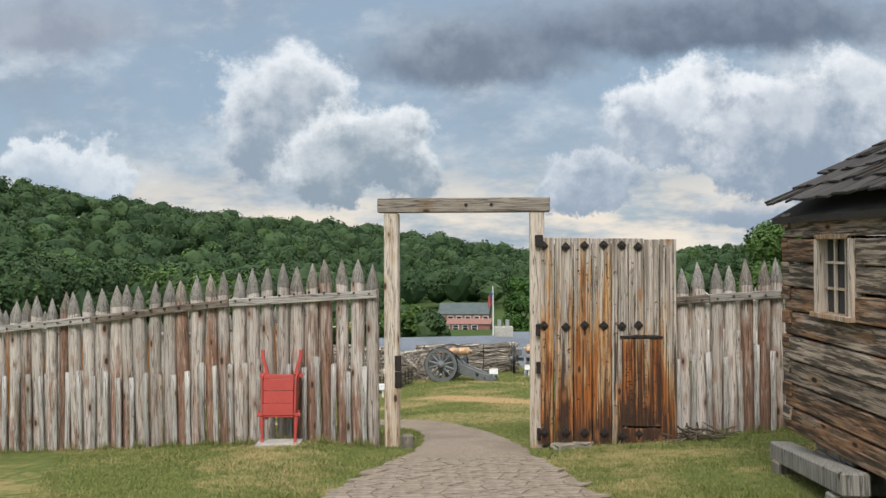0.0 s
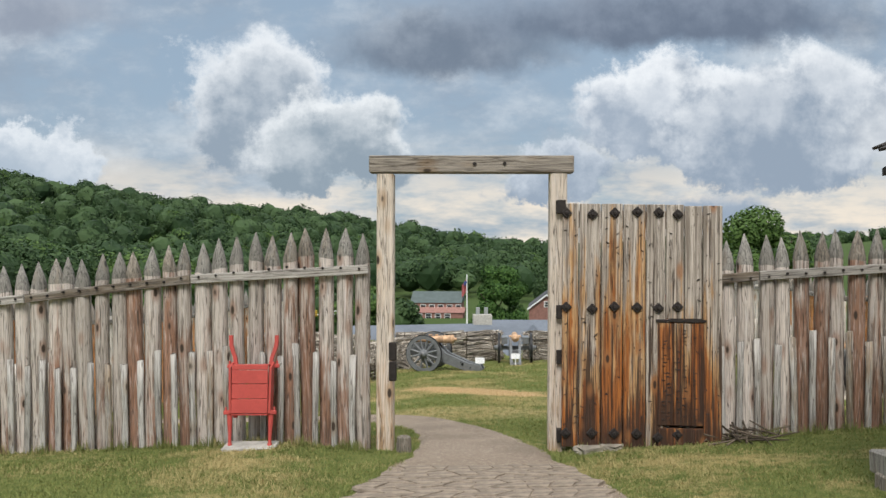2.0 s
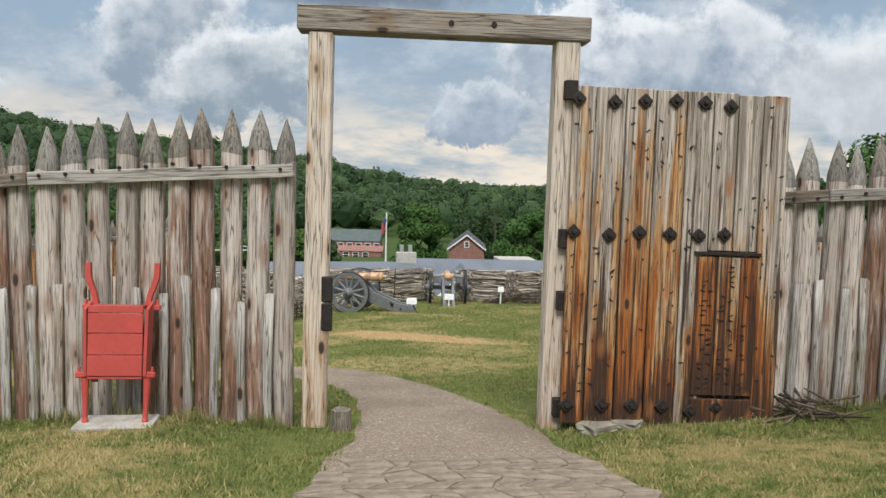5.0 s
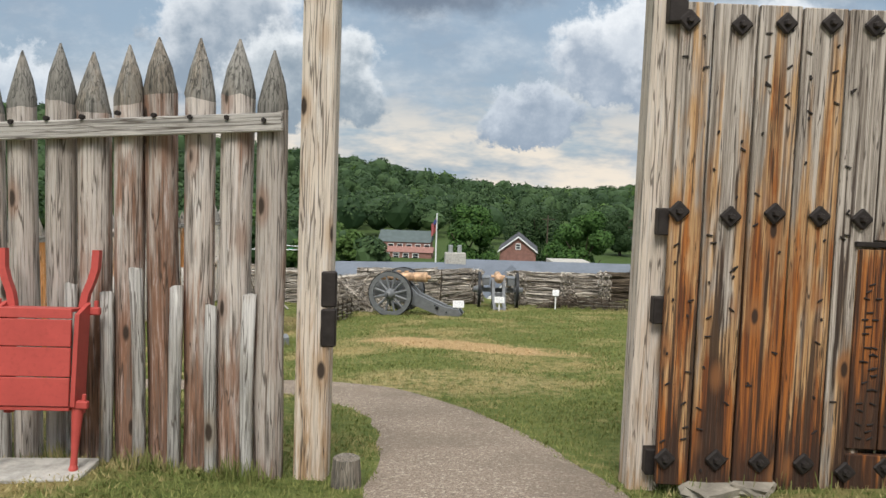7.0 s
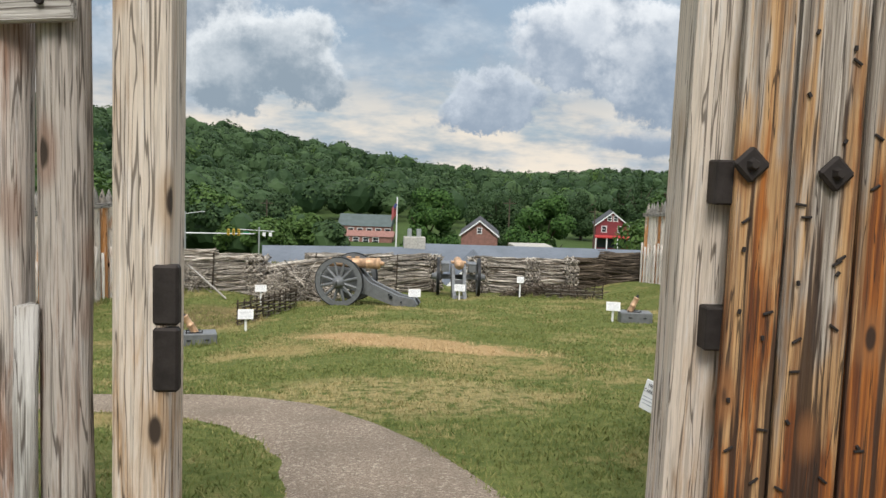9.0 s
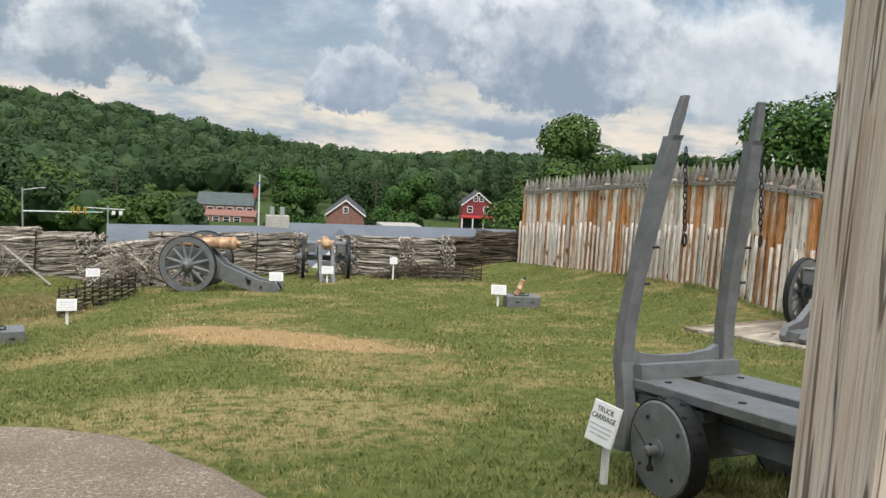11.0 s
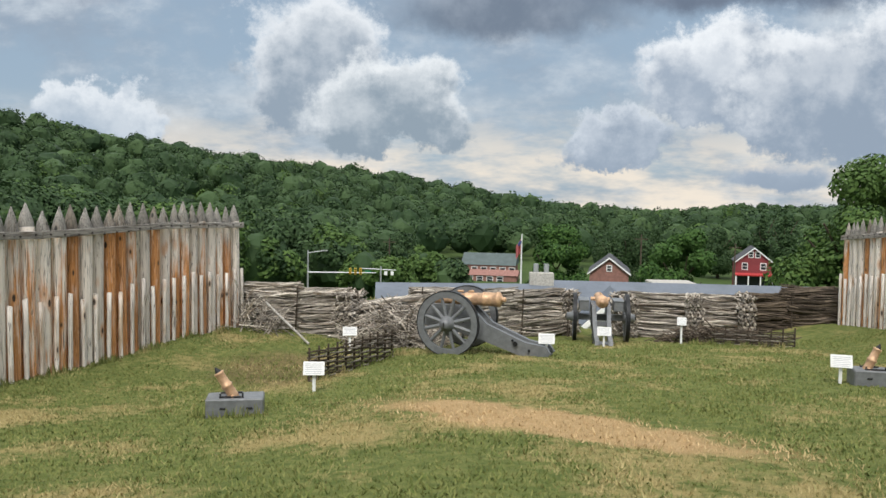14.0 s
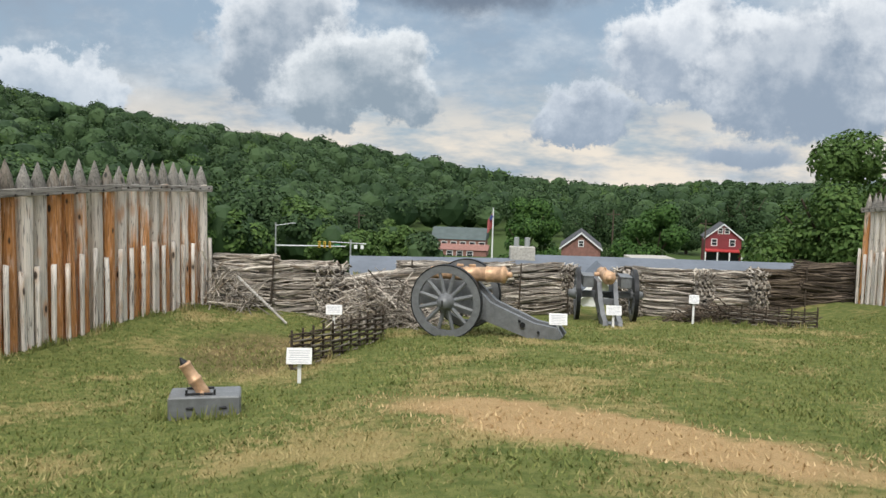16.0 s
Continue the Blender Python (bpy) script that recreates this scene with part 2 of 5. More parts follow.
def gate_wood(name, warmth=0.0, wet=0.0):
    """Gate planks: silver grey above, honey and rust-orange below, with black weeping streaks."""
    m, k = material(name)
    r = rand(k)
    p = spot(k)
    z = k.n("ShaderNodeSeparateXYZ", {0: p}).outputs[2]
    v = shifted(k, p, r)
    wide = k.noise(k.stretch(v, (9, 9, 0.45)), 1.0, 5, 0.6, 0.4)
    thin = k.noise(k.stretch(v, (34, 34, 0.7)), 1.0, 5, 0.65, 0.5)
    patch = k.noise(k.stretch(v, (2.5, 2.5, 1.3)), 1.0, 4, 0.6)
    h = k.math("ADD", k.math("MULTIPLY", k.math("SUBTRACT", 2.1 + warmth, z), 0.30), k.math("MULTIPLY", k.math("SUBTRACT", wide, 0.5), 2.2))
    h = k.math("ADD", h, k.math("ADD", k.math("MULTIPLY", k.math("SUBTRACT", r, 0.5), 0.65), k.math("MULTIPLY", k.math("SUBTRACT", patch, 0.5), 0.9)))
    grey = k.mix(k.ramp(thin, 0.38, 0.62), rgb(0.22, 0.185, 0.15), rgb(0.55, 0.485, 0.415))
    honey = k.mix(k.ramp(thin, 0.36, 0.6), rgb(0.22, 0.115, 0.055), rgb(0.56, 0.345, 0.165))
    rust = k.mix(k.ramp(thin, 0.36, 0.64), rgb(0.13, 0.042, 0.016), rgb(0.42, 0.145, 0.032))
    col = k.mix(k.ramp(h, 0.05, 0.35), grey, honey)
    col = k.mix(k.ramp(h, 0.36, 0.62), col, rust)
    low = k.math("MULTIPLY", k.math("SUBTRACT", 1.5 + wet, z), 0.06)
    weep = k.math("ADD", k.noise(k.stretch(v, (20, 20, 0.5)), 1.3, 4, 0.6, 0.3), low)
    col = k.mix(k.math("MULTIPLY", k.ramp(weep, 0.52, 0.60), 0.9), col, rgb(0.035, 0.02, 0.014))
    foot = k.math("ADD", k.math("SUBTRACT", 0.45 + wet * 0.5, z), k.math("MULTIPLY", k.math("SUBTRACT", wide, 0.5), 2.4))
    col = k.mix(k.math("MULTIPLY", k.ramp(foot, 0.0, 0.4), 0.85), col, rgb(0.045, 0.024, 0.016))
    grain = k.noise(k.stretch(v, (110, 110, 2.2)), 1.0, 4, 0.65, 0.4)
    col = k.mix(k.math("MULTIPLY", k.ramp(grain, 0.50, 0.68), 0.55), col, rgb(0.10, 0.065, 0.045))
    crack = k.math("ABSOLUTE", k.math("SUBTRACT", k.noise(k.stretch(v, (24, 24, 0.7)), 1.0, 2, 0.5, 0.3), 0.5))
    col = k.mix(k.math("MULTIPLY", k.ramp(crack, 0.014, 0.004), 0.8), col, rgb(0.03, 0.02, 0.015))
    kn = k.n("ShaderNodeTexVoronoi", {"Vector": k.stretch(v, (3.6, 3.6, 1.5)), "Scale": 1.0}).outputs[0]
    col = k.mix(k.math("MULTIPLY", k.ramp(kn, 0.27, 0.12), 0.7), col, rgb(0.30, 0.13, 0.05))
    col = k.mix(k.ramp(kn, 0.11, 0.06), col, rgb(0.05, 0.028, 0.018))
    finish(k, col, 0.82, grain, 0.012, 0.8)
    return m


M_LEAF = gate_wood("gate_plank_wood", 0.12, 0.0)
M_WICKET = gate_wood("stained_wicket_wood", 0.9, 0.75)
M_LOG = wood("hewn_log", (0.42, 0.345, 0.275), (0.38, 0.20, 0.10), 0.40, dark_lo=0.43, axis=1, dark=(0.02, 0.017, 0.014), dark_amt=0.9)
M_SHINGLE = wood("old_shingle", (0.062, 0.059, 0.058), (0.075, 0.064, 0.053), 0.2, axis=0, knots=False)
M_TWIG = wood("stacked_brush", (0.54, 0.49, 0.42), (0.30, 0.235, 0.17), 0.2, axis=0, island=True, dark=(0.03, 0.025, 0.02), knots=False)
M_TWIG_DK = wood("dark_brush", (0.17, 0.135, 0.10), (0.11, 0.085, 0.06), 0.3, axis=0, island=True, knots=False)
M_DECK = wood("deck_board", (0.50, 0.45, 0.37), (0.42, 0.34, 0.25), 0.2, axis=0)
M_IRON = plain("rusty_iron", (0.045, 0.038, 0.035), 0.65, 0.6)
M_GUN = plain("grey_carriage_paint", (0.15, 0.157, 0.162), 0.40, 0.0, 0.2, spec=0.6)
M_TIRE = plain("black_iron_tyre", (0.022, 0.023, 0.025), 0.5, 0.3)
M_BRONZE = plain("bronze", (0.56, 0.36, 0.22), 0.45, 0.35, 0.25)
M_RED = plain("red_barrow_paint", (0.46, 0.075, 0.062), 0.5, 0.0, 0.10, 3.0)
M_WHITE = plain("white_board", (0.80, 0.80, 0.79), 0.5, 0.0, 0.04)
M_TEXT = plain("dark_lettering", (0.05, 0.05, 0.06), 0.6)
M_STONE = plain("grey_stone", (0.30, 0.27, 0.22), 0.85, 0.0, 0.35, 5.0, 0.8)
M_CONC = plain("concrete", (0.42, 0.40, 0.36), 0.85)
M_BRICK = plain("red_brick", (0.27, 0.14, 0.115), 0.85, 0.0, 0.2, 1.5)
M_CLAD = plain("red_cladding", (0.22, 0.045, 0.05), 0.7, 0.0, 0.12, 1.5)
M_ROOF_G = plain("green_grey_roof", (0.085, 0.11, 0.108), 0.7, 0.0, 0.15, 0.6)
M_ROOF = plain("grey_roof", (0.135, 0.155, 0.185), 0.7, 0.0, 0.15, 0.5)
M_ROOF_D = plain("dark_roof", (0.07, 0.07, 0.075), 0.7, 0.0, 0.15, 0.5)
M_GLASS = plain("window_glass", (0.03, 0.035, 0.04), 0.1, 0.0, 0.1)
M_STEEL = plain("galvanised_steel", (0.45, 0.46, 0.47), 0.45, 0.5, 0.1)
M_YELLOW = plain("signal_yellow", (0.55, 0.36, 0.04), 0.5)


def leafy(name, a, b, c):
    m, k = material(name)
    g = k.n("ShaderNodeNewGeometry")
    r = g.outputs["Random Per Island"]
    pos = g.outputs["Position"]
    broad = k.ramp(k.noise(pos, 0.11, 4), 0.38, 0.62)
    col = k.mix(k.ramp(r, 0.1, 0.9), rgb(*a), rgb(*b))
    col = k.mix(k.math("MULTIPLY", broad, 0.6), col, rgb(*c))
    d = k.n("ShaderNodeBsdfPrincipled", {"Base Color": col, "Roughness": 0.7, "Specular IOR Level": 0.2})
    t = k.n("ShaderNodeBsdfTranslucent", {0: col})
    mx = k.n("ShaderNodeMixShader", {0: 0.15, 1: d.outputs[0], 2: t.outputs[0]})
    k.t.links.new(mx.outputs[0], k.n("ShaderNodeOutputMaterial").inputs[0])
    return m


M_FOREST = leafy("forest_leaves", (0.021, 0.047, 0.017), (0.062, 0.107, 0.039), (0.039, 0.075, 0.027))
M_LEAVES = leafy("town_tree_leaves", (0.028, 0.070, 0.016), (0.078, 0.155, 0.034), (0.050, 0.108, 0.024))
M_LIGHTLEAF = leafy("light_leaves", (0.046, 0.094, 0.021), (0.100, 0.165, 0.042), (0.066, 0.118, 0.029))
M_BARK = plain("bark", (0.09, 0.07, 0.05), 0.9)


def ground_material():
    m, k = material("lawn")
    pos = k.n("ShaderNodeNewGeometry").outputs["Position"]
    n1, n2, n3 = k.noise(pos, 0.55, 5, 0.6), k.noise(pos, 5.5, 4, 0.65), k.noise(pos, 70.0, 3, 0.7)
    col = k.mix(k.ramp(n2, 0.3, 0.7), rgb(0.094, 0.124, 0.034), rgb(0.188, 0.202, 0.066))
    col = k.mix(k.ramp(k.math("ADD", n1, k.math("MULTIPLY", n2, 0.35)), 0.66, 0.86), col, rgb(0.33, 0.265, 0.115))
    # the worn, dry strip across the lawn
    s = k.n("ShaderNodeSeparateXYZ", {0: k.vmath("ADD", pos, k.vmath("MULTIPLY", k.vmath("SUBTRACT", k.n("ShaderNodeTexNoise", {"Vector": pos, "Scale": 0.9, "Detail": 8.0, "Roughness": 0.7}).outputs[1], (0.5, 0.5, 0.5)), (2.4, 1.7, 0)))})
    e = k.math("SUBTRACT", s.outputs[1], k.math("SUBTRACT", 25.75, k.math("MULTIPLY", s.outputs[0], 0.66)))
    q = k.math("ADD", k.math("POWER", k.math("DIVIDE", e, 1.0), 2.0), k.math("POWER", k.math("DIVIDE", k.math("SUBTRACT", s.outputs[0], 1.25), 2.3), 2.0))
    col = k.mix(k.math("MULTIPLY", k.ramp(q, 1.25, 0.45), 0.9), col, k.mix(n2, rgb(0.40, 0.255, 0.125), rgb(0.54, 0.375, 0.20)))
    col = k.mix(k.math("MULTIPLY", k.ramp(n3, 0.45, 0.75), 0.5), col, rgb(0.045, 0.065, 0.018))
    qb = k.math("ADD", k.math("POWER", k.math("DIVIDE", k.math("ADD", s.outputs[0], 3.3), 1.5), 2.0), k.math("POWER", k.math("DIVIDE", k.math("SUBTRACT", s.outputs[1], 31.2), 2.2), 2.0))
    col = k.mix(k.math("MULTIPLY", k.ramp(qb, 1.2, 0.2), 0.8), col, k.mix(n2, rgb(0.10, 0.075, 0.035), rgb(0.20, 0.15, 0.075)))
    qc = k.math("ADD", k.math("POWER", k.math("DIVIDE", k.math("SUBTRACT", s.outputs[0], 0.6), 2.0), 2.0), k.math("POWER", k.math("DIVIDE", k.math("SUBTRACT", s.outputs[1], 19.6), 1.5), 2.0))
    col = k.mix(k.math("MULTIPLY", k.math("MULTIPLY", k.ramp(qc, 1.3, 0.3), k.ramp(n2, 0.35, 0.6)), 0.75), col, rgb(0.38, 0.30, 0.15))
    far = k.ramp(k.n("ShaderNodeSeparateXYZ", {0: pos}).outputs[1], 60, 110)
    col = k.mix(far, col, k.mix(n1, rgb(0.035, 0.062, 0.018), rgb(0.075, 0.11, 0.034)))
    finish(k, col, 0.95, n3, 0.03, 0.8, 0.0, 0.1)
    return m


M_LAWN = ground_material()


def path_material():
    m, k = material("gravel_path")
    pos = k.n("ShaderNodeNewGeometry").outputs["Position"]
    v = k.n("ShaderNodeTexVoronoi", {"Vector": pos, "Scale": 75.0})
    n1 = k.noise(pos, 0.9, 4)
    v2 = k.n("ShaderNodeTexVoronoi", {"Vector": pos, "Scale": 55.0})
    col = k.mix(v.outputs[0], rgb(0.15, 0.115, 0.09), rgb(0.42, 0.34, 0.265))
    col = k.mix(k.ramp(k.noise(pos, 26.0, 3, 0.7), 0.54, 0.66), col, rgb(0.52, 0.45, 0.36))
    col = k.mix(k.math("MULTIPLY", k.ramp(v2.outputs[0], 0.45, 0.8), 0.45), col, rgb(0.08, 0.066, 0.054))
    col = k.mix(k.math("MULTIPLY", k.ramp(n1, 0.4, 0.7), 0.5), col, rgb(0.16, 0.13, 0.10))
    finish(k, col, 0.95, v.outputs[0], 0.01, 0.9, 0.0, 0.1)
    return m


M_PATH = path_material()
M_FLAG = plain("tan_flagstone", (0.245, 0.20, 0.155), 0.9, 0.0, 0.35, 6.0, 0.9)


# ---- geometry helpers ----
def mesh_of(bm, name, mat, smooth=False):
    me = bpy.data.meshes.new(name)
    bmesh.ops.recalc_face_normals(bm, faces=bm.faces)
    bm.to_mesh(me)
    bm.free()
    for f in me.polygons:
        f.use_smooth = smooth
    me.materials.append(mat)
    return me


def raw_mesh(name, verts, faces, mat):
    me = bpy.data.meshes.new(name)
    me.from_pydata(verts, [], faces)
    me.materials.append(mat)
    me.update()
    return me


def part(name, bm, mat, parent=None, label="", at=None, smooth=False):
    me = bm if isinstance(bm, bpy.types.Mesh) else mesh_of(bm, name, mat, smooth)
    ob = new(name, me)
    if parent:
        ob.parent = parent
    if at is not None:
        ob.matrix_basis = at
    if label:
        tagged(ob, label)
    return ob


def empty(name, m, label, category, group="", kind=""):
    ob = new(name)
    ob.matrix_basis = m
    return tagged(ob, label, category, group, kind)


def box(bm, c, s, rot=None, bev=0.0):
    m = Matrix.Translation(c)
    if rot is not None:
        m = m @ Euler([radians(a) for a in rot]).to_matrix().to_4x4()
    vs = bmesh.ops.create_cube(bm, size=1, matrix=m @ Matrix.Diagonal((*s, 1)))["verts"]
    if bev:
        es = list({e for v in vs for e in v.link_edges})
        bmesh.ops.bevel(bm, geom=es, offset=bev, segments=1, affect="EDGES")
    return bm


def boxed(c, s, rot=None, bev=0.006):
    return box(bmesh.new(), c, s, rot, bev)


def rod(bm, a, b, r1, r2=None, seg=8):
    a, b = Vector(a), Vector(b)
    d = b - a
    m = Matrix.Translation((a + b) / 2) @ d.to_track_quat("Z", "Y").to_matrix().to_4x4()
    bmesh.ops.create_cone(bm, cap_ends=True, segments=seg, radius1=r1, radius2=r1 if r2 is None else r2, depth=d.length, matrix=m)
    return bm


def lathe(profile, seg=24):
    """Turn a profile of (radius, height) round z."""
    bm = bmesh.new()
    rings = [[bm.verts.new((r * math.cos(2 * math.pi * i / seg), r * math.sin(2 * math.pi * i / seg), z)) for i in range(seg)] for r, z in profile]
    for p, q in zip(rings, rings[1:]):
        for i in range(seg):
            bm.faces.new((p[i], p[(i + 1) % seg], q[(i + 1) % seg], q[i]))
    bm.faces.new(rings[0][::-1])
    bm.faces.new(rings[-1])
    return bm


def extrude_outline(points, thick, plane_axis=0):
    """A board cut to an outline; thickness lies along the axis."""
    bm = bmesh.new()
    def place(p, w):
        c = [p[0], p[1]]
        c.insert(plane_axis, w)
        return bm.verts.new(c)
    a, b = [place(p, -thick / 2) for p in points], [place(p, thick / 2) for p in points]
    bm.faces.new(a)
    bm.faces.new(b[::-1])
    for i in range(len(a)):
        j = (i + 1) % len(a)
        bm.faces.new((a[i], b[i], b[j], a[j]))
    return bm


# ---- the lie of the land ----
PROFILE_Y = np.array([-60, 0, 13.6, 17.5, 23.5, 29, 33, 38, 42, 60, 110, 160, 4000.0])
PROFILE_Z = np.array([1.5, 0, -1.75, -2.28, -2.94, -3.45, -3.8, -4.3, -4.7, -9.5, -20, -21, -21.0])
LEFT_FENCE = ((-11.2, 17.0), (-7.7, 28.1), (-5.4, 35.25))
RIGHT_FENCE = ((11.3, 15.0), (11.6, 24.0), (11.8, 33.0), (11.15, 39.3))
BANKS = (((-6.5, 37.5), (-2.6, 37.9), (0.0, 39.6), (2.6, 41.0)), ((5.9, 41.0), (11.5, 41.4)))
CROSS_X = np.array([-12, -8, -2.3, -1.1, 1.6, 5.4, 9.0])
CROSS_Z = np.array([-0.2, -0.15, 0.12, 0.02, 0.0, 0.26, 0.4])
RIDGE_AZ = np.array([-180, -60, -33, -30, -25, -20, -14, -8, -3, 1.5, 6.8, 10.6, 13.9, 17.5, 20, 28, 31, 35, 45, 180.0])
RIDGE_EL = np.array([5.5, 7.0, 5.4, 4.9, 4.25, 3.5, 2.8, 2.1, 1.05, 0.45, -0.12, -0.62, -0.4, 0.1, 0.05, 0.35, 0.65, 0.5, 0.3, 3.0])
RIDGE_R = np.array([420, 420, 430, 436, 450, 472, 505, 550, 620, 690, 760, 850, 930, 1000, 1000, 1000, 1000, 980, 900, 420.0])


def seg_dist(x, y, line):
    best = 1e9
    for (ax, ay), (bx, by) in zip(line, line[1:]):
        dx, dy = bx - ax, by - ay
        t = max(0, min(1, ((x - ax) * dx + (y - ay) * dy) / (dx * dx + dy * dy)))
        best = min(best, math.hypot(x - ax - t * dx, y - ay - t * dy))
    return best


def land(x, y):
    z = float(np.interp(y, PROFILE_Y, PROFILE_Z))
    if 13 < y < 45 and abs(x) < 22:
        d = seg_dist(x, y, LEFT_FENCE)
        z += 0.42 * max(0.0, 1 - d / 3.4) ** 1.3 * min(1, max(0, (y - 26.5) / 6))
        d = seg_dist(x, y, RIGHT_FENCE[1:])
        z += 0.55 * max(0.0, 1 - d / 3.0) ** 1.2 * min(1, max(0, (y - 24.5) / 4))
        for bank in BANKS:
            z += 0.98 * math.exp(-((seg_dist(x, y, bank) / 1.0) ** 2)) if 35 < y else 0.0
    if 17 < y < 36 and x < 0:
        z += float(np.interp(x, [-30, -7.7, -2.9, 0], [-0.5, -0.42, -0.3, 0])) * min(1, (y - 17) / 6, (36 - y) / 5)
    if 5 < y < 20:
        z += float(np.interp(x, CROSS_X, CROSS_Z)) * min(1, (y - 5) / 5, (20 - y) / 5)
    r = math.hypot(x, y)
    if r > 150:
        az = math.degrees(math.atan2(x, y))
        el, rr = float(np.interp(az, RIDGE_AZ, RIDGE_EL)), float(np.interp(az, RIDGE_AZ, RIDGE_R))
        top = math.tan(radians(el)) * rr + 0.5 - float(np.interp(rr, [430, 620], [15.8, 14.3]))
        s = max(0.0, min(1.0, (r - 0.52 * rr) / (0.48 * rr)))
        z = z + (top - z) * (s * s * (3 - 2 * s)) * (1 if r <= rr else max(0.6, 1 - (r - rr) / 3000))
        z += 3.5 * noise.noise((x / 60, y / 60, 0)) * s
    return z


def make_ground():
    def axis(fine_lo, fine_hi, step):
        v = list(np.arange(fine_lo, fine_hi + 1e-6, step))
        s, a = step, fine_hi
        while a < 2600:
            s = min(s * 1.25, 60)
            a += s
            v.append(a)
        s, a = step, fine_lo
        while a > -2600:
            s = min(s * 1.25, 60)
            a -= s
            v.insert(0, a)
        return v
    xs, ys = axis(-14, 14, 0.4), axis(-2, 44, 0.4)
    verts = [(x, y, land(x, y) + (0.025 * noise.noise((x * 0.9, y * 0.9, 3)) if abs(x) < 15 and -2 < y < 45 else 0)) for y in ys for x in xs]
    w = len(xs)
    faces = [(j * w + i, j * w + i + 1, (j + 1) * w + i + 1, (j + 1) * w + i) for j in range(len(ys) - 1) for i in range(w - 1)]
    me = raw_mesh("ground", verts, faces, M_LAWN)
    for f in me.polygons:
        f.use_smooth = True
    tagged(new("ground", me), "mown green lawn with dry straw patches on sloping ground", "ground", kind="structure")


make_ground()

PATH_LINE = [(0.2, -4, 3.1), (0.2, 6, 3.1), (0.2, 9.3, 3.0), (0.32, 11, 2.5), (0.4, 12.3, 2.05), (0.42, 13.5, 1.78), (0.33, 15, 1.48), (0.18, 16.3, 1.38), (-0.15, 17.5, 1.32), (-0.85, 18.6, 1.36), (-2.2, 19.5, 1.5), (-4.5, 20.1, 1.5), (-9, 20.5, 1.5)]


def smooth_line(line, steps=8):
    out = []
    for i in range(len(line) - 1):
        p = [Vector(line[max(0, min(len(line) - 1, i + o))]) for o in (-1, 0, 1, 2)]
        for s in range(steps):
            t = s / steps
            out.append(0.5 * (2 * p[1] + (p[2] - p[0]) * t + (2 * p[0] - 5 * p[1] + 4 * p[2] - p[3]) * t * t + (3 * p[1] - p[0] - 3 * p[2] + p[3]) * t ** 3))
    return out + [Vector(line[-1])]


PATH_PTS = smooth_line(PATH_LINE)


def on_path(x, y, spare=0.0):
    return any((p.x - x) ** 2 + (p.y - y) ** 2 < (p.z / 2 + spare) ** 2 for p in PATH_PTS)


def make_path():
    verts, faces, across = [], [], 10
    for i, p in enumerate(PATH_PTS):
        q, o = PATH_PTS[min(i + 1, len(PATH_PTS) - 1)], PATH_PTS[max(i - 1, 0)]
        d = Vector((q.x - o.x, q.y - o.y)).normalized()
        for j in range(across + 1):
            s = (j / across - 0.5) * p.z
            if j in (0, across):
                s += 0.14 * noise.noise((p.y * 1.3, p.x * 1.3, j))
            x, y = p.x + d.y * s, p.y - d.x * s
            verts.append((x, y, land(x, y) + (0.028 if 0 < j < across else 0.0)))
    n = across + 1
    for i in range(len(PATH_PTS) - 1):
        for j in range(across):
            faces.append((i * n + j, i * n + j + 1, (i + 1) * n + j + 1, (i + 1) * n + j))
    ob = new("path", raw_mesh("path", verts, faces, M_PATH))
    tagged(ob, "pebbly tan gravel footpath curving through the gate", "path", kind="structure")
    return ob


path = make_path()


# ---- palisades ----
def stake_mesh(w, h, seed, mat, tip=0.42):
    """A split log, round-faced, cut to a point."""
    rnd = random.Random(seed)
    bm = bmesh.new()
    seg, levels = 8, [-0.25, 0.5, 1.1, 1.7, h - tip - 0.02, h - tip + 0.03, h - tip * 0.55, h]
    rings = []
    ox = oy = 0.0
    for i, z in enumerate(levels):
        k = 1.0 if z <= h - tip + 0.04 else (0.70 if z < h - 0.05 else 0.06)
        ox += rnd.uniform(-0.008, 0.008)
        oy += rnd.uniform(-0.006, 0.006)
        rings.append([bm.verts.new((ox + math.cos(a) * w / 2 * k * rnd.uniform(0.94, 1.05), oy + math.sin(a) * w * 0.42 * k, z + (rnd.uniform(-0.02, 0.02) if 0 < i < 6 else 0))) for a in [2 * math.pi * (j + 0.5) / seg for j in range(seg)]])
    for p, q in zip(rings, rings[1:]):
        for j in range(seg):
            bm.faces.new((p[j], p[(j + 1) % seg], q[(j + 1) % seg], q[j]))
    bm.faces.new(rings[-1])
    me = mesh_of(bm, "stake", mat, True)
    me.materials.append(M_TIP)
    for f in me.polygons:
        if f.center.z > h - tip - 0.06:
            f.material_index = 1
    return me


def batten_mesh(w, h, seed, mat):
    rnd = random.Random(seed)
    bm = bmesh.new()
    rings = []
    for z in (-0.2, h * 0.3, h * 0.65, h):
        ox = rnd.uniform(-0.012, 0.012)
        rings.append([bm.verts.new((ox + math.cos(a) * w / 2 * rnd.uniform(0.85, 1.1), math.sin(a) * w * 0.38, z + rnd.uniform(-0.02, 0.02))) for a in [2 * math.pi * (j + 0.5) / 6 for j in range(6)]])
    for p, q in zip(rings, rings[1:]):
        for j in range(6):
            bm.faces.new((p[j], p[(j + 1) % 6], q[(j + 1) % 6], q[j]))
    bm.faces.new(rings[-1])
    return mesh_of(bm, "batten", mat, True)


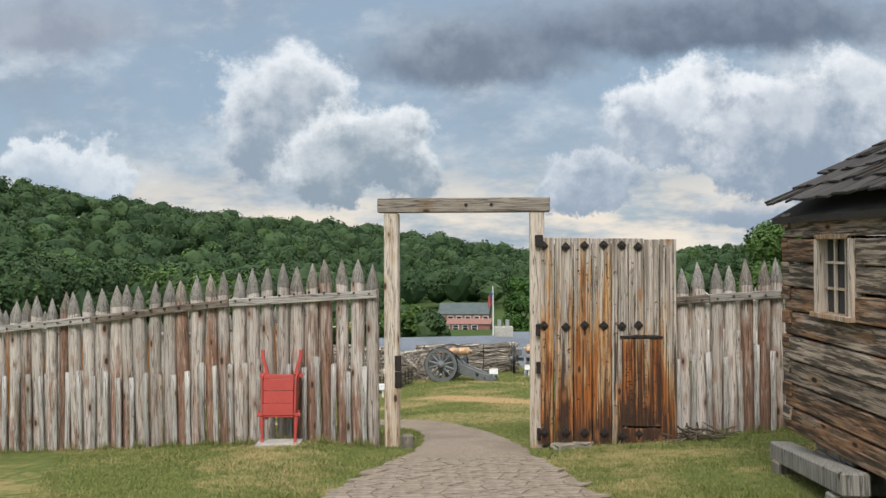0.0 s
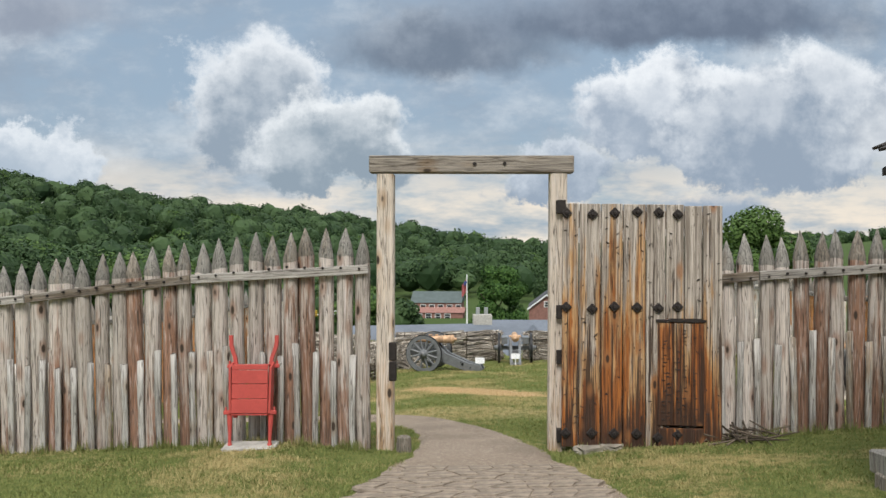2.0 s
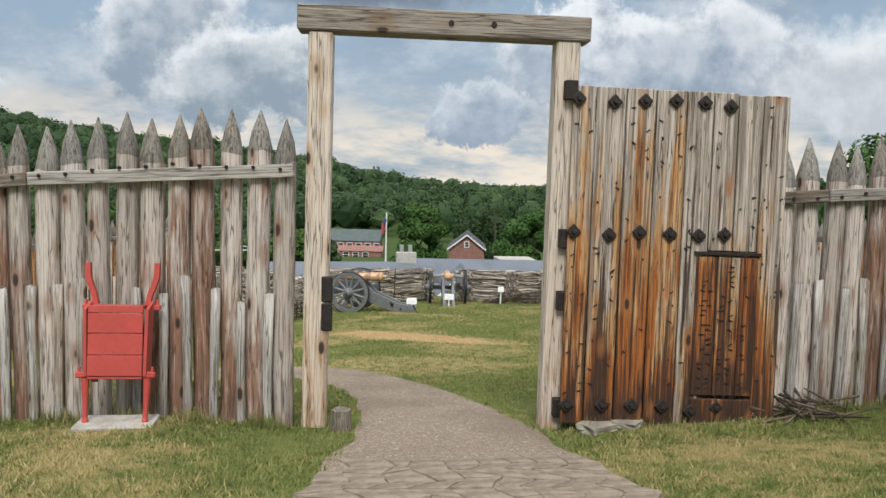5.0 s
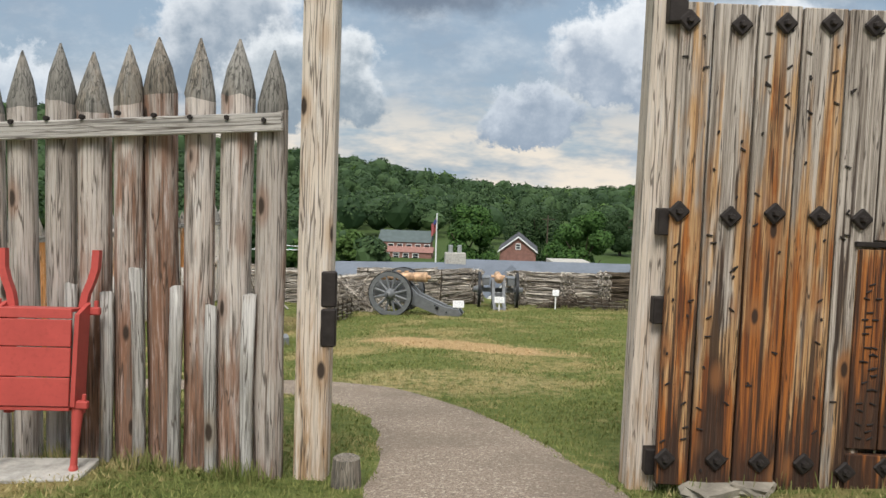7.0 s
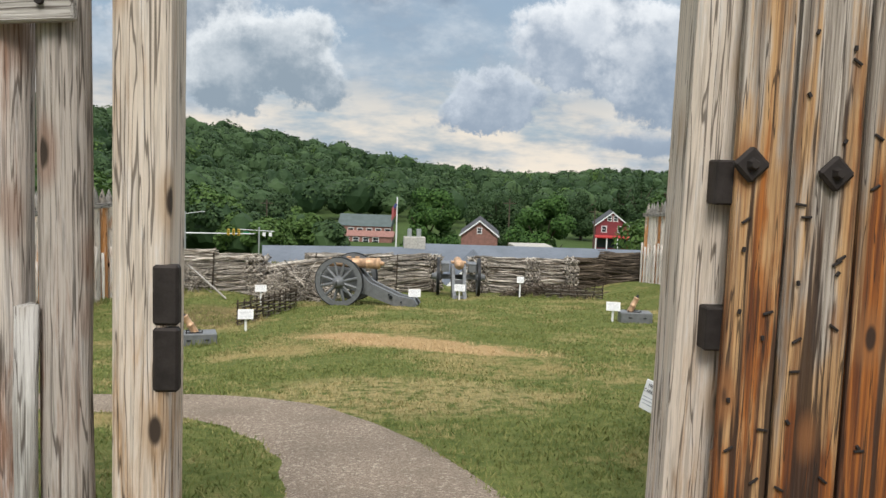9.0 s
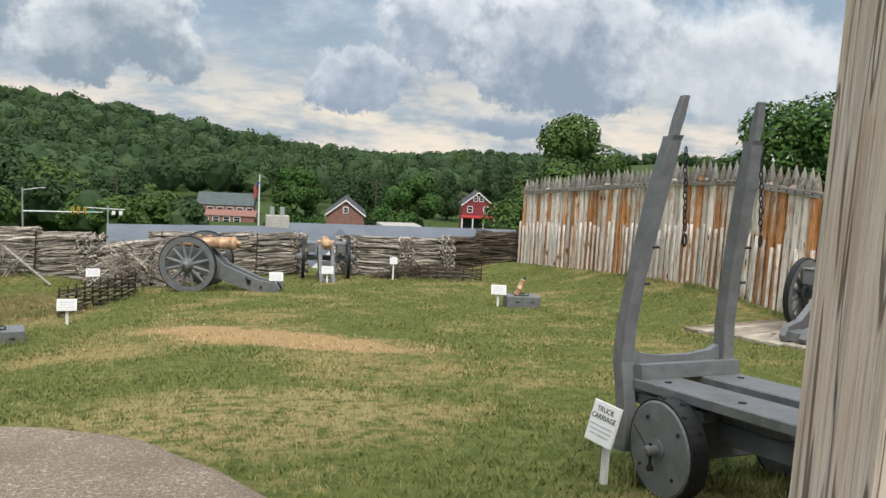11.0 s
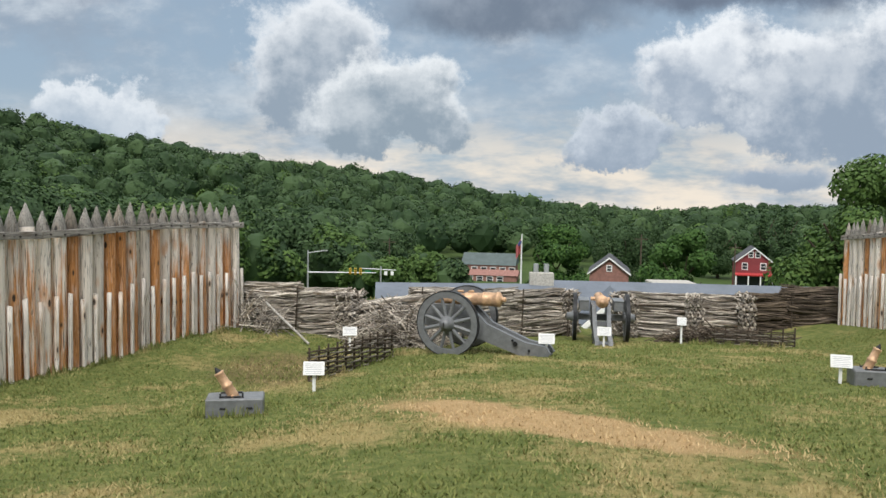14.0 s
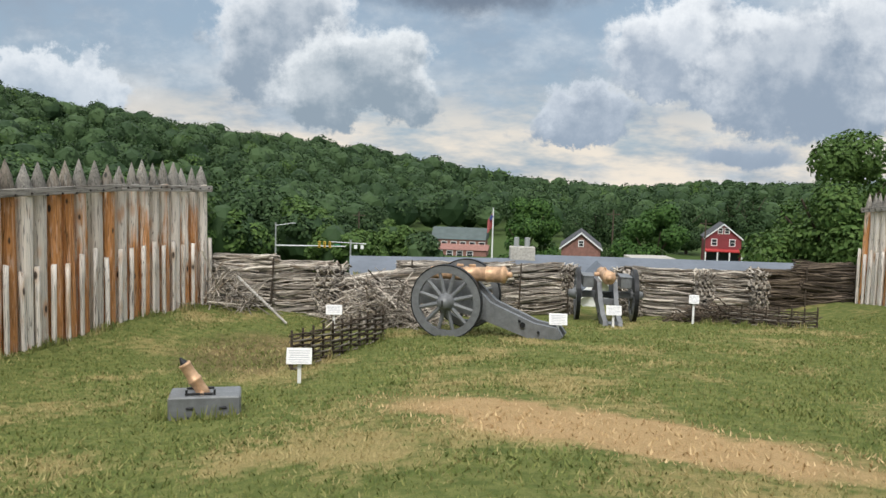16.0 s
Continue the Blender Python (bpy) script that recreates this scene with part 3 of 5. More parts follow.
BATTENS = {m: [batten_mesh(0.10, 1.34, s, m) for s in range(5)] for m in (M_BATTEN, M_BATTEN_NEW)}


def palisade(line, spacing, h, seed, mat, label, front, rail_z, battens=0.9, gap=None, far=1.0):
    """Stakes side by side along the line, battens over the joints, a rail near the top; front: the side seen (+1 is left of the line's way)."""
    rnd = random.Random(seed)
    root = empty("palisade", pose(0, 0, 0), label, "palisade", "palisades of the fort", "structure")
    kinds = [stake_mesh(spacing * rnd.uniform(0.80, 0.97), h * rnd.uniform(0.98, 1.015), seed * 31 + i, mat, rnd.uniform(0.38, 0.46)) for i in range(7)]
    bolt = mesh_of(rod(bmesh.new(), (0, -0.02, 0), (0, 0.02, 0), 0.018, seg=6), "bolt", M_IRON)
    pts = [Vector((*p, 0)) for p in line]
    total = [0.0]
    for a, b in zip(pts, pts[1:]):
        total.append(total[-1] + (b - a).length)

    def along(s):
        for i in range(len(pts) - 1):
            if s <= total[i + 1] or i == len(pts) - 2:
                d = (pts[i + 1] - pts[i]).normalized()
                return pts[i] + d * (s - total[i]), d
    s, tops, n = spacing / 2, [], 0
    while s < total[-1]:
        p, d = along(s)
        ang = math.degrees(math.atan2(d.y, d.x))
        z = land(p.x, p.y)
        nrm = Vector((-d.y, d.x, 0)) * front
        missing = gap and gap[0] < s < gap[1]
        if not missing:
            m = pose(p.x, p.y, z + rnd.uniform(-0.04, 0.04), rnd.uniform(-0.6, 0.6), rnd.uniform(-0.8, 0.8), ang + (180 if rnd.random() < 0.5 else 0))
            part("stake", kinds[rnd.randrange(7)], None, root, at=m @ Matrix.Diagonal((1, 1, 1 + (far - 1) * s / total[-1], 1)))
            if rnd.random() < battens:
                q = p + d * spacing / 2 + nrm * (spacing * 0.40)
                part("batten", BATTENS[M_BATTEN if mat == M_STAKE else M_BATTEN_NEW][rnd.randrange(5)], None, root, at=pose(q.x, q.y, z + rnd.uniform(-0.10, 0.12), 0, rnd.uniform(-1.2, 1.2), ang + rnd.choice((0, 180))))
        b = p + nrm * (spacing * 0.42 + 0.055)
        rz = rail_z * (1 + (far - 1) * s / total[-1])
        part("bolt", bolt, None, root, at=pose(b.x, b.y, z + rz + rnd.uniform(-0.015, 0.015), 0, 0, ang))
        tops.append((s, z + rz))
        s += spacing
        n += 1
    # rails, in lengths of about ten stakes
    step = 10
    for i in range(0, len(tops) - 1, step):
        j = min(i + step, len(tops) - 1)
        sa, sb = tops[i][0] - spacing * 0.5, tops[j][0] + (-spacing * 0.5 if j < len(tops) - 1 else spacing * 0.5)
        (pa, da), (pb, db) = along(sa), along(sb)
        nrm = Vector((-da.y, da.x, 0)) * front * (spacing * 0.42 + 0.03)
        a, b = Vector((pa.x, pa.y, tops[i][1])) + nrm, Vector((pb.x, pb.y, tops[j][1])) + nrm
        d = b - a
        m = Matrix.Translation((a + b) / 2) @ Matrix.Rotation(math.atan2(d.y, d.x), 4, "Z") @ Matrix.Rotation(-math.atan2(d.z, math.hypot(d.x, d.y)), 4, "Y")
        part("rail", boxed((0, 0, 0), (d.length - 0.012, 0.05, 0.13), bev=0.008), M_RAIL, root, at=m)
    return root

# ---- the front and the field palisades ----
palisade([(-1.08, 13.68), (-5.2, 14.35), (-10.5, 15.5)], 0.262, 3.12, 3, M_STAKE, "weathered grey-brown pointed log palisade with short battens", 1, 2.58, far=0.84)
palisade([(1.84, 13.70), (5.4, 13.42), (9.5, 13.15)], 0.255, 2.85, 4, M_STAKE, "weathered grey pointed log palisade behind the open gate", -1, 2.26)
palisade(list(LEFT_FENCE), 0.325, 2.97, 5, M_STAKE_NEW, "tall pointed palisade of grey and orange logs", -1, 2.48)
palisade(list(RIGHT_FENCE), 0.25, 2.97, 6, M_STAKE_NEW, "long pointed palisade of pale and orange logs on a grass bank", 1, 2.48, gap=(8.95, 9.45))


def ground_m(x, y, rz=0, dz=0.0):
    return pose(x, y, land(x, y) + dz, 0, 0, rz)


# ---- the gate ----
def make_gate():
    g = empty("gateway", pose(0.40, 13.68, -1.75, 0, 0, -3.8), "tall weathered timber gateway of two posts and a lintel", "gateway")
    for x in (-1.29, 1.15):
        bm = boxed((0, 0, 1.87), (0.24, 0.27, 4.14), bev=0.02)
        part("post", bm, M_POST, g, at=pose(x, 0, 0, 0, 0.4, 0))
    part("lintel", boxed((0, 0, 0), (2.88, 0.31, 0.24), bev=0.012), M_LINTEL, g, at=pose(-0.05, 0, 4.06, 0, 0.4, 0))
    for x in (0.0, 0.42):
        part("peg", rod(bmesh.new(), (x, -0.17, 4.06), (x, -0.12, 4.06), 0.028), M_IRON, g)
    for z, h in ((1.14, 0.28), (1.42, 0.26)):
        part("latch_plate", boxed((-1.17, -0.12, z), (0.11, 0.06, h), bev=0.012), M_IRON, g, "rusty iron latch plate")
    for z in (3.45, 1.98, 1.35, 0.25):
        part("hinge_strap", boxed((1.20, -0.18, z), (0.13, 0.10, 0.19), bev=0.008), M_IRON, g, "black iron hinge strap")


make_gate()


def make_leaf():
    L, H = 2.2, 3.36
    rnd = random.Random(8)
    a = math.degrees(math.atan2(-0.20, 2.17))
    leaf = empty("gate_leaf", pose(1.56, 13.31, -1.62, -2.0, 0.6, a), "heavy open plank gate leaf, grey and rust-stained, studded with nails", "gate")
    widths = [0.225, 0.29, 0.29, 0.30, 0.26, 0.24, 0.24, 0.26]
    k = sum(widths)
    x = 0.0
    nails = []
    for i, w in enumerate(widths):
        w = w * L / k
        lo = -rnd.uniform(0.0, 0.03)
        top = H + rnd.uniform(-0.012, 0.012) - 0.02 * i / 8
        if i in (5, 6):
            part("plank", boxed((x + w / 2, 0, (1.78 + top) / 2), (w - 0.014, 0.055, top - 1.78), bev=0.007), M_LEAF, leaf)
        else:
            part("plank", boxed((x + w / 2, 0, (lo + top) / 2), (w - 0.014, 0.055 + rnd.uniform(0, 0.012), top - lo), bev=0.007), M_LEAF, leaf)
        for c in (0.22, 0.78):
            for r in range(15):
                if rnd.random() < 0.6:
                    nails.append((x + w * c + rnd.uniform(-0.02, 0.02), rnd.uniform(0.1, H - 0.05)))
        x += w
    # the wicket set into the leaf
    wc, ww = 1.63, 0.64
    wk = part("wicket_door", boxed((wc, -0.006, 1.02), (ww, 0.05, 1.42), bev=0.006), M_WICKET, leaf)
    for dx, w in ((-0.21, 0.22), (0.015, 0.23), (0.225, 0.18)):
        part("wicket_plank", boxed((0, 0, 1.02), (w - 0.012, 0.03, 1.40), bev=0.005), M_WICKET, wk, at=pose(wc + dx, -0.041, 0))
    part("sill_board", boxed((wc, -0.03, 0.15), (ww - 0.02, 0.06, 0.26), bev=0.006), M_LEAF, leaf, "paler replaced board under the wicket")
    part("wicket_head", boxed((wc, -0.045, 1.755), (ww + 0.04, 0.04, 0.035), bev=0.004), M_IRON, leaf, "dark iron strip over the wicket")
    for z in (0.55, 1.9, 3.15):
        part("ledge", boxed((L / 2, 0.075, z), (L - 0.06, 0.09, 0.24), bev=0.008), M_LEAF, leaf)
    stud = mesh_of(boxed((0, 0, 0), (0.115, 0.035, 0.115), (0, 45, 0), 0.012), "diamond_bolt", M_IRON)
    knob = mesh_of(rod(bmesh.new(), (0, -0.035, 0), (0, 0, 0), 0.018, 0.03, 6), "bolt_head", M_IRON)
    x = 0.0
    for i, w in enumerate(widths[:6]):
        w = w * L / k
        for z in (3.24, 1.93, 0.17):
            px = x + w * 0.5 + (0.03 if i else -0.06)
            b = part("diamond_bolt", stud, None, leaf, at=pose(px, -0.052, z + rnd.uniform(-0.03, 0.03)))
            part("bolt_head", knob, None, b, at=pose(0, -0.015, 0))
        x += w
    me = mesh_of(boxed((0, 0, 0), (0.014, 0.012, 0.022), bev=0.002), "nail", M_IRON)
    me2 = mesh_of(boxed((0, 0, 0), (0.045, 0.01, 0.011), bev=0.002), "nail", M_IRON)
    for nx, nz in nails:
        part("nail", rnd.choice((me, me2)), None, leaf, at=pose(nx, -0.038, nz, 0, rnd.uniform(-40, 40), 0))
    for r in range(70):
        part("nail", me2, None, leaf, at=pose(wc + rnd.choice((-0.23, -0.17, -0.04, 0.05, 0.2)) + rnd.uniform(-0.02, 0.02), -0.062, 0.40 + (r % 26) * 0.049, 0, rnd.uniform(-30, 30), 0))


make_leaf()


def make_stone(x, y, s, name="footing_stone", label="rough grey-tan stone lying at the gate", seed=1, mat=None):
    bm = bmesh.new()
    bmesh.ops.create_cube(bm, size=1)
    bmesh.ops.subdivide_edges(bm, edges=bm.edges, cuts=3, use_grid_fill=True)
    for v in bm.verts:
        n = noise.noise(v.co * 2.2 + Vector((seed * 7, 0, 0)))
        v.co = Vector((v.co.x * s[0], v.co.y * s[1], v.co.z * s[2])) * (1 + 0.25 * n)
    ob = part(name, bm, mat or M_STONE, at=ground_m(x, y, seed * 25, s[2] * 0.25))
    return tagged(ob, label, "stone")


make_stone(1.98, 13.2, (0.46, 0.26, 0.10), seed=1)
make_stone(2.25, 13.2, (0.28, 0.24, 0.10), seed=2)
stump = part("stump", lathe([(0.11, -0.1), (0.105, 0.1), (0.095, 0.21), (0.06, 0.225)], 12), M_TIP, at=ground_m(-0.62, 13.45), smooth=False)
tagged(stump, "short grey cut log stump at the foot of the gate post", "stump")
slab = part("slab", boxed((0, 0, 0.02), (0.72, 0.42, 0.06), bev=0.01), M_CONC, at=ground_m(-2.74, 13.42))
tagged(slab, "thin concrete slab set in the grass under the barrow", "slab")


# ---- the upended barrow ----
def make_barrow():
    z0 = land(-2.74, 13.42) + 0.05
    b = empty("wheelbarrow", pose(-2.74, 13.55, z0, -6, 0, -2), "bright red painted wooden wheelbarrow upended against the palisade", "wheelbarrow")
    depth = 0.19
    for s in (-1, 1):
        # a slim shaft, flared outwards as a handle above the tray
        line = [(0.0, 0.34), (0.0, 1.10), (0.015, 1.18), (0.05, 1.27), (0.075, 1.36), (0.08, 1.49)]
        pts = [(s * (0.27 + p), z) for p, z in line] + [(s * (0.27 + p - 0.05), z) for p, z in line[::-1]]
        part("shaft", extrude_outline(pts, 0.06, 1), M_RED, b)
        part("side_board", extrude_outline([(0.0, 0.40), (0.0, 1.12), (-depth, 1.05), (-depth, 0.42)], 0.03, 0), M_RED, b, at=pose(s * 0.262, -0.02, 0, 0, s * 1.2, 0))
        # turned tapering leg
        leg = part("leg", lathe([(0.02, -0.02), (0.026, 0.03), (0.022, 0.08), (0.034, 0.28), (0.042, 0.40), (0.04, 0.46)], 10), M_RED, b, at=pose(s * 0.275, -depth + 0.03, 0, -2, s * 1.5, 0), smooth=True)
        part("foot", lathe([(0.028, -0.03), (0.032, -0.005), (0.024, 0.02)], 10), M_RED, leg)
        for z, y in ((0.43, -depth + 0.02), (1.06, -0.01)):
            part("tenon", boxed((s * 0.32, y, z), (0.09, 0.05, 0.055), bev=0.008), M_RED, b)
            part("wedge", boxed((s * 0.335, y, z + 0.045), (0.025, 0.03, 0.06), bev=0.005), M_RED, b)
    z = 0.42
    for h, y in ((0.20, 0.0), (0.205, 0.004), (0.19, 0.0), (0.075, 0.004)):
        part("floor_board", boxed((0, -depth - 0.02 + y, z + h / 2), (0.50, 0.026, h - 0.007), bev=0.004), M_RED, b)
        z += h
    part("end_board", boxed((0, -depth / 2 - 0.01, 0.405), (0.50, depth + 0.02, 0.025), bev=0.003), M_RED, b)
    part("top_board", boxed((0, -depth / 2 - 0.01, 1.075), (0.50, depth, 0.022), bev=0.003), M_RED, b)


make_barrow()


# ---- the log house ----
def make_house():
    h = empty("log_house", pose(3.87, 9.25, -0.5), "old hewn-log house with shake roof, raised on stone piers", "house")
    rnd = random.Random(5)
    # long wall runs towards -y from the corner; logs about 0.24 high
    z, i, n = 0.0, 0, 9
    L, D, tops = 7.0, 5.0, 2.43
    hh = tops / n
    for i in range(n):
        z = i * hh
        cuts = [(0.0, L)]
        if 5 <= i <= 7:
            cuts = [(0.0, 0.88), (1.62, L)]
        for a, b in cuts:
            j = rnd.uniform(-0.018, 0.018)
            bm = boxed((0.10 + j, -(a + b) / 2, z + hh / 2), (0.2, b - a, hh - 0.022), bev=0.015)
            bmesh.ops.subdivide_edges(bm, edges=[e for e in bm.edges if abs(e.verts[0].co.y - e.verts[1].co.y) > 0.5], cuts=12)
            for v in bm.verts:
                v.co.x += 0.018 * noise.noise((v.co.y * 1.7, v.co.z * 5, i))
                v.co.z += 0.012 * noise.noise((v.co.y * 0.9, i, 2.0))
            part("log", bm, M_LOG, h)
        part("gable_log", boxed((D / 2 + 0.1, -0.1 + rnd.uniform(-0.01, 0.01), z + hh / 2 + 0.04), (D - 0.2, 0.19, hh - 0.03), bev=0.015), M_LOG, h)
        part("log_end", boxed((0.02, -0.09, z + hh / 2 + 0.07), (0.09, 0.17, hh * 0.55), bev=0.01), M_LOG, h)
    part("back_wall", boxed((D, -L / 2, tops / 2), (0.2, L, tops), bev=0), M_LOG, h)
    part("end_wall", boxed((D / 2, -L, tops / 2), (D, 0.2, tops), bev=0), M_LOG, h)
    part("house_floor", boxed((D / 2, -L / 2, 0.05), (D - 0.3, L - 0.3, 0.1), bev=0), M_LOG, h)
    # window
    wf = part("window_frame", boxed((0.02, -0.90, 1.78), (0.14, 0.06, 0.80), bev=0.004), M_POST, h)
    part("jamb", boxed((0.02, -1.60, 1.78), (0.14, 0.06, 0.80), bev=0.004), M_POST, wf)
    part("head", boxed((0.02, -1.25, 2.17), (0.14, 0.76, 0.05), bev=0.004), M_POST, wf)
    part("sill", boxed((0.0, -1.25, 1.38), (0.18, 0.80, 0.05), bev=0.004), M_POST, wf)
    for y in (-1.14, -1.36):
        part("glazing_bar", boxed((0.05, y, 1.78), (0.03, 0.025, 0.74), bev=0), M_POST, wf)
    for z in (1.65, 1.91):
        part("glazing_bar", boxed((0.053, -1.25, z), (0.03, 0.64, 0.025), bev=0), M_POST, wf)
    for yy in (-1.03, -1.25, -1.47):
        for z in (1.53, 1.78, 2.04):
            part("pane", boxed((0.075, yy, z), (0.008, 0.21, 0.245), bev=0), M_GLASS, wf)
    # roof: eave along the wall, low end ahead; rows of shakes
    pitch = radians(27)
    ridge = D / 2 + 0.1
    for side in (0, 1):
        deck = extrude_outline([(-0.05, tops - 0.10), (ridge, tops - 0.10 + (ridge + 0.30) * math.tan(pitch)), (ridge, tops - 0.03 + (ridge + 0.30) * math.tan(pitch)), (-0.05, tops - 0.03)], L + 0.36, 1)
        m = pose(0, -L / 2, 0) if side == 0 else pose(2 * ridge, -L / 2, 0, 0, 0, 180)
        part("roof_slope", deck, M_SHINGLE, h, at=m)
    part("gable_boards", extrude_outline([(0, tops), (D + 0.1, tops), (ridge, tops + ridge * math.tan(pitch))], 0.08, 1), M_LOG, h, at=pose(0, -0.08, 0))
    kinds = []
    for s in range(5):
        bm = boxed((0, 0, 0), (0.60, 0.17 + 0.02 * s, 0.028), bev=0.004)
        for v in bm.verts:
            v.co.z += 0.012 * noise.noise((v.co.y * 9, s, v.co.x * 3)) + (0.02 if v.co.y * (s - 2) > 0.05 else 0)
        kinds.append(mesh_of(bm, "shake", M_SHINGLE))
    rows = 8
    for r in range(rows):
        y = 0.22
        while y > -4.6:
            wd = rnd.uniform(0.16, 0.24)
            x = 0.15 + r * 0.33 + rnd.uniform(-0.05, 0.03)
            zc = tops + 0.01 + (x + 0.30) * math.tan(pitch) + 0.02
            part("shake", kinds[rnd.randrange(5)], None, h, at=pose(x, y - wd / 2, zc, rnd.uniform(-4, 4), -27 + 4.0 + rnd.uniform(-2, 2), rnd.uniform(-2, 2)))
            y -= wd
    # piers
    for y in (-0.45, -3.5, -6.5):
        for r in range(4):
            for q in range(3):
                bm = boxed((0.36 + 0.02 * rnd.random(), y - 0.05 - q * 0.3 + rnd.uniform(-0.03, 0.03), -0.07 - r * 0.14), (0.42, 0.28, 0.13), (rnd.uniform(-3, 3), rnd.uniform(-3, 3), rnd.uniform(-6, 6)), 0.02)
                part("stone", bm, M_STONE, h)


make_house()
beam = part("timber_beam", boxed((0, 0, 0), (0.26, 2.4, 0.22), bev=0.02), M_TIP, at=pose(3.9, 8.6, land(4.0, 8.6) + 0.24, -6.5, 0, -7))
tagged(beam, "grey hewn timber beam resting on blocks beside the house", "beam")
for y in (9.5, 7.7):
    bl = part("timber_block", boxed((0, 0, 0.08), (0.3, 0.22, 0.24), bev=0.02), M_TIP, at=ground_m(3.9 + (y - 8.6) * 0.12, y, 0, -0.06))
    tagged(bl, "grey squared timber block under the beam", "block")

# ---- guns ----
def wheel_parts(parent, m, R, spokes=12, label=""):
    w = part("wheel", lathe([(R * 0.20, -0.11), (R * 0.23, -0.07), (R * 0.24, 0.0), (R * 0.23, 0.07), (R * 0.17, 0.13), (R * 0.15, 0.22)], 16), M_GUN, parent, label, at=m, smooth=True)
    bm = bmesh.new()
    seg, rings = 40, []
    for r, z in ((R - 0.16, -0.045), (R - 0.02, -0.045), (R - 0.02, 0.045), (R - 0.16, 0.045)):
        rings.append([bm.verts.new((r * math.cos(2 * math.pi * i / seg), r * math.sin(2 * math.pi * i / seg), z)) for i in range(seg)])
    for a in range(4):
        p, q = rings[a], rings[(a + 1) % 4]
        for i in range(seg):
            bm.faces.new((p[i], p[(i + 1) % seg], q[(i + 1) % seg], q[i]))
    part("rim", bm, M_GUN, w)
    bm = bmesh.new()
    rings = []
    for r, z in ((R - 0.021, -0.05), (R, -0.05), (R, 0.05), (R - 0.021, 0.05)):
        rings.append([bm.verts.new((r * math.cos(2 * math.pi * i / seg), r * math.sin(2 * math.pi * i / seg), z)) for i in range(seg)])
    for a in range(4):
        p, q = rings[a], rings[(a + 1) % 4]
        for i in range(seg):
            bm.faces.new((p[i], p[(i + 1) % seg], q[(i + 1) % seg], q[i]))
    part("tyre", bm, M_TIRE, w, "black iron tyre")
    sp = mesh_of(rod(bmesh.new(), (R * 0.2, 0, 0), (R - 0.14, 0, 0), 0.045, 0.034, 8), "spoke", M_GUN)
    for i in range(spokes):
        part("spoke", sp, None, w, at=Matrix.Rotation(2 * math.pi * (i + 0.5) / spokes, 4, "Z"))
    part("linchpin", rod(bmesh.new(), (-0.06, 0, 0.24), (0.06, 0, 0.24), 0.012), M_TIRE, w)
    return w


BARREL = [(0.02, -1.16), (0.055, -1.13), (0.06, -1.08), (0.035, -1.05), (0.10, -1.02), (0.165, -0.97), (0.172, -0.90), (0.158, -0.89), (0.152, -0.55), (0.163, -0.54), (0.163, -0.50), (0.142, -0.49), (0.135, 0.0), (0.145, 0.01), (0.145, 0.05), (0.125, 0.06), (0.105, 0.72), (0.118, 0.74), (0.118, 0.77), (0.11, 0.79), (0.135, 0.90), (0.128, 0.95), (0.07, 0.955), (0.065, 0.80)]


def make_cannon(x, y, rz, R, track, trail, label, group, dz=0.0, boxes=True, lift=0.46, back=0.28, short=1.0):
    """A gun on a block-trail carriage: it fires along +y, the trail rests at -y."""
    c = empty("cannon", ground_m(x, y, rz, dz), label, "cannon", group)
    for s in (-1, 1):
        wheel_parts(c, pose(s * track / 2, 0, R, 0, 90 * s, 0), R)
        top = R + 0.36
        pts = [(0.75, R - 0.12), (0.75, top), (-0.35, top), (-0.75, R - 0.02), (-trail + 0.55, 0.36), (-trail + 0.1, 0.30), (-trail, 0.16), (-trail + 0.12, 0.0), (-trail + 0.5, 0.02), (-0.6, R - 0.36), (0.1, R - 0.2)]
        part("cheek", extrude_outline(pts, 0.11, 0), M_GUN, c, at=pose(s * 0.20, 0, 0, 0, 0, -s * 1.0))
        for yy, zz in ((0.4, R + 0.02), (-0.2, R), (-trail + 0.45, 0.2), (-trail * 0.62, R * 0.55)):
            part("bolt", rod(bmesh.new(), (s * 0.255, yy, zz), (s * 0.285, yy, zz), 0.03, 0.02, 8), M_TIRE, c)
        bm = bmesh.new()
        bmesh.ops.create_cone(bm, segments=14, radius1=0.055, radius2=0.055, depth=0.012, cap_ends=True, matrix=pose(s * 0.275, -trail + 0.75, 0.32, 0, 90, 0))
        part("ring", bm, M_TIRE, c)
        if boxes:
            part("side_box", boxed((s * 0.46, 0.0, R + 0.34), (0.26, 0.72, 0.26), bev=0.01), M_GUN, c)
            part("box_lid", boxed((s * 0.46, 0.0, R + 0.485), (0.29, 0.76, 0.03), bev=0.008), M_GUN, c)
    part("axle", boxed((0, 0, R), (track - 0.1, 0.15, 0.16), bev=0.01), M_GUN, c)
    part("transom", boxed((0, -0.55, R - 0.1), (0.36, 0.14, 0.14), bev=0.008), M_GUN, c)
    part("trail_transom", boxed((0, -trail + 0.3, 0.15), (0.36, 0.4, 0.16), bev=0.008), M_GUN, c)
    b = part("barrel", lathe([(r, z * short) for r, z in BARREL], 24), M_BRONZE, c, "weathered bronze gun barrel", at=pose(0, back, R + lift, -92, 0, 0), smooth=True)
    part("trunnion", rod(bmesh.new(), (-0.26, 0, 0.1), (0.26, 0, 0.1), 0.055, seg=12), M_BRONZE, b)
    for z in (-0.1, 0.15):
        part("dolphin", boxed((0, -0.165, z), (0.03, 0.05, 0.14), bev=0.012), M_BRONZE, b)
    return c


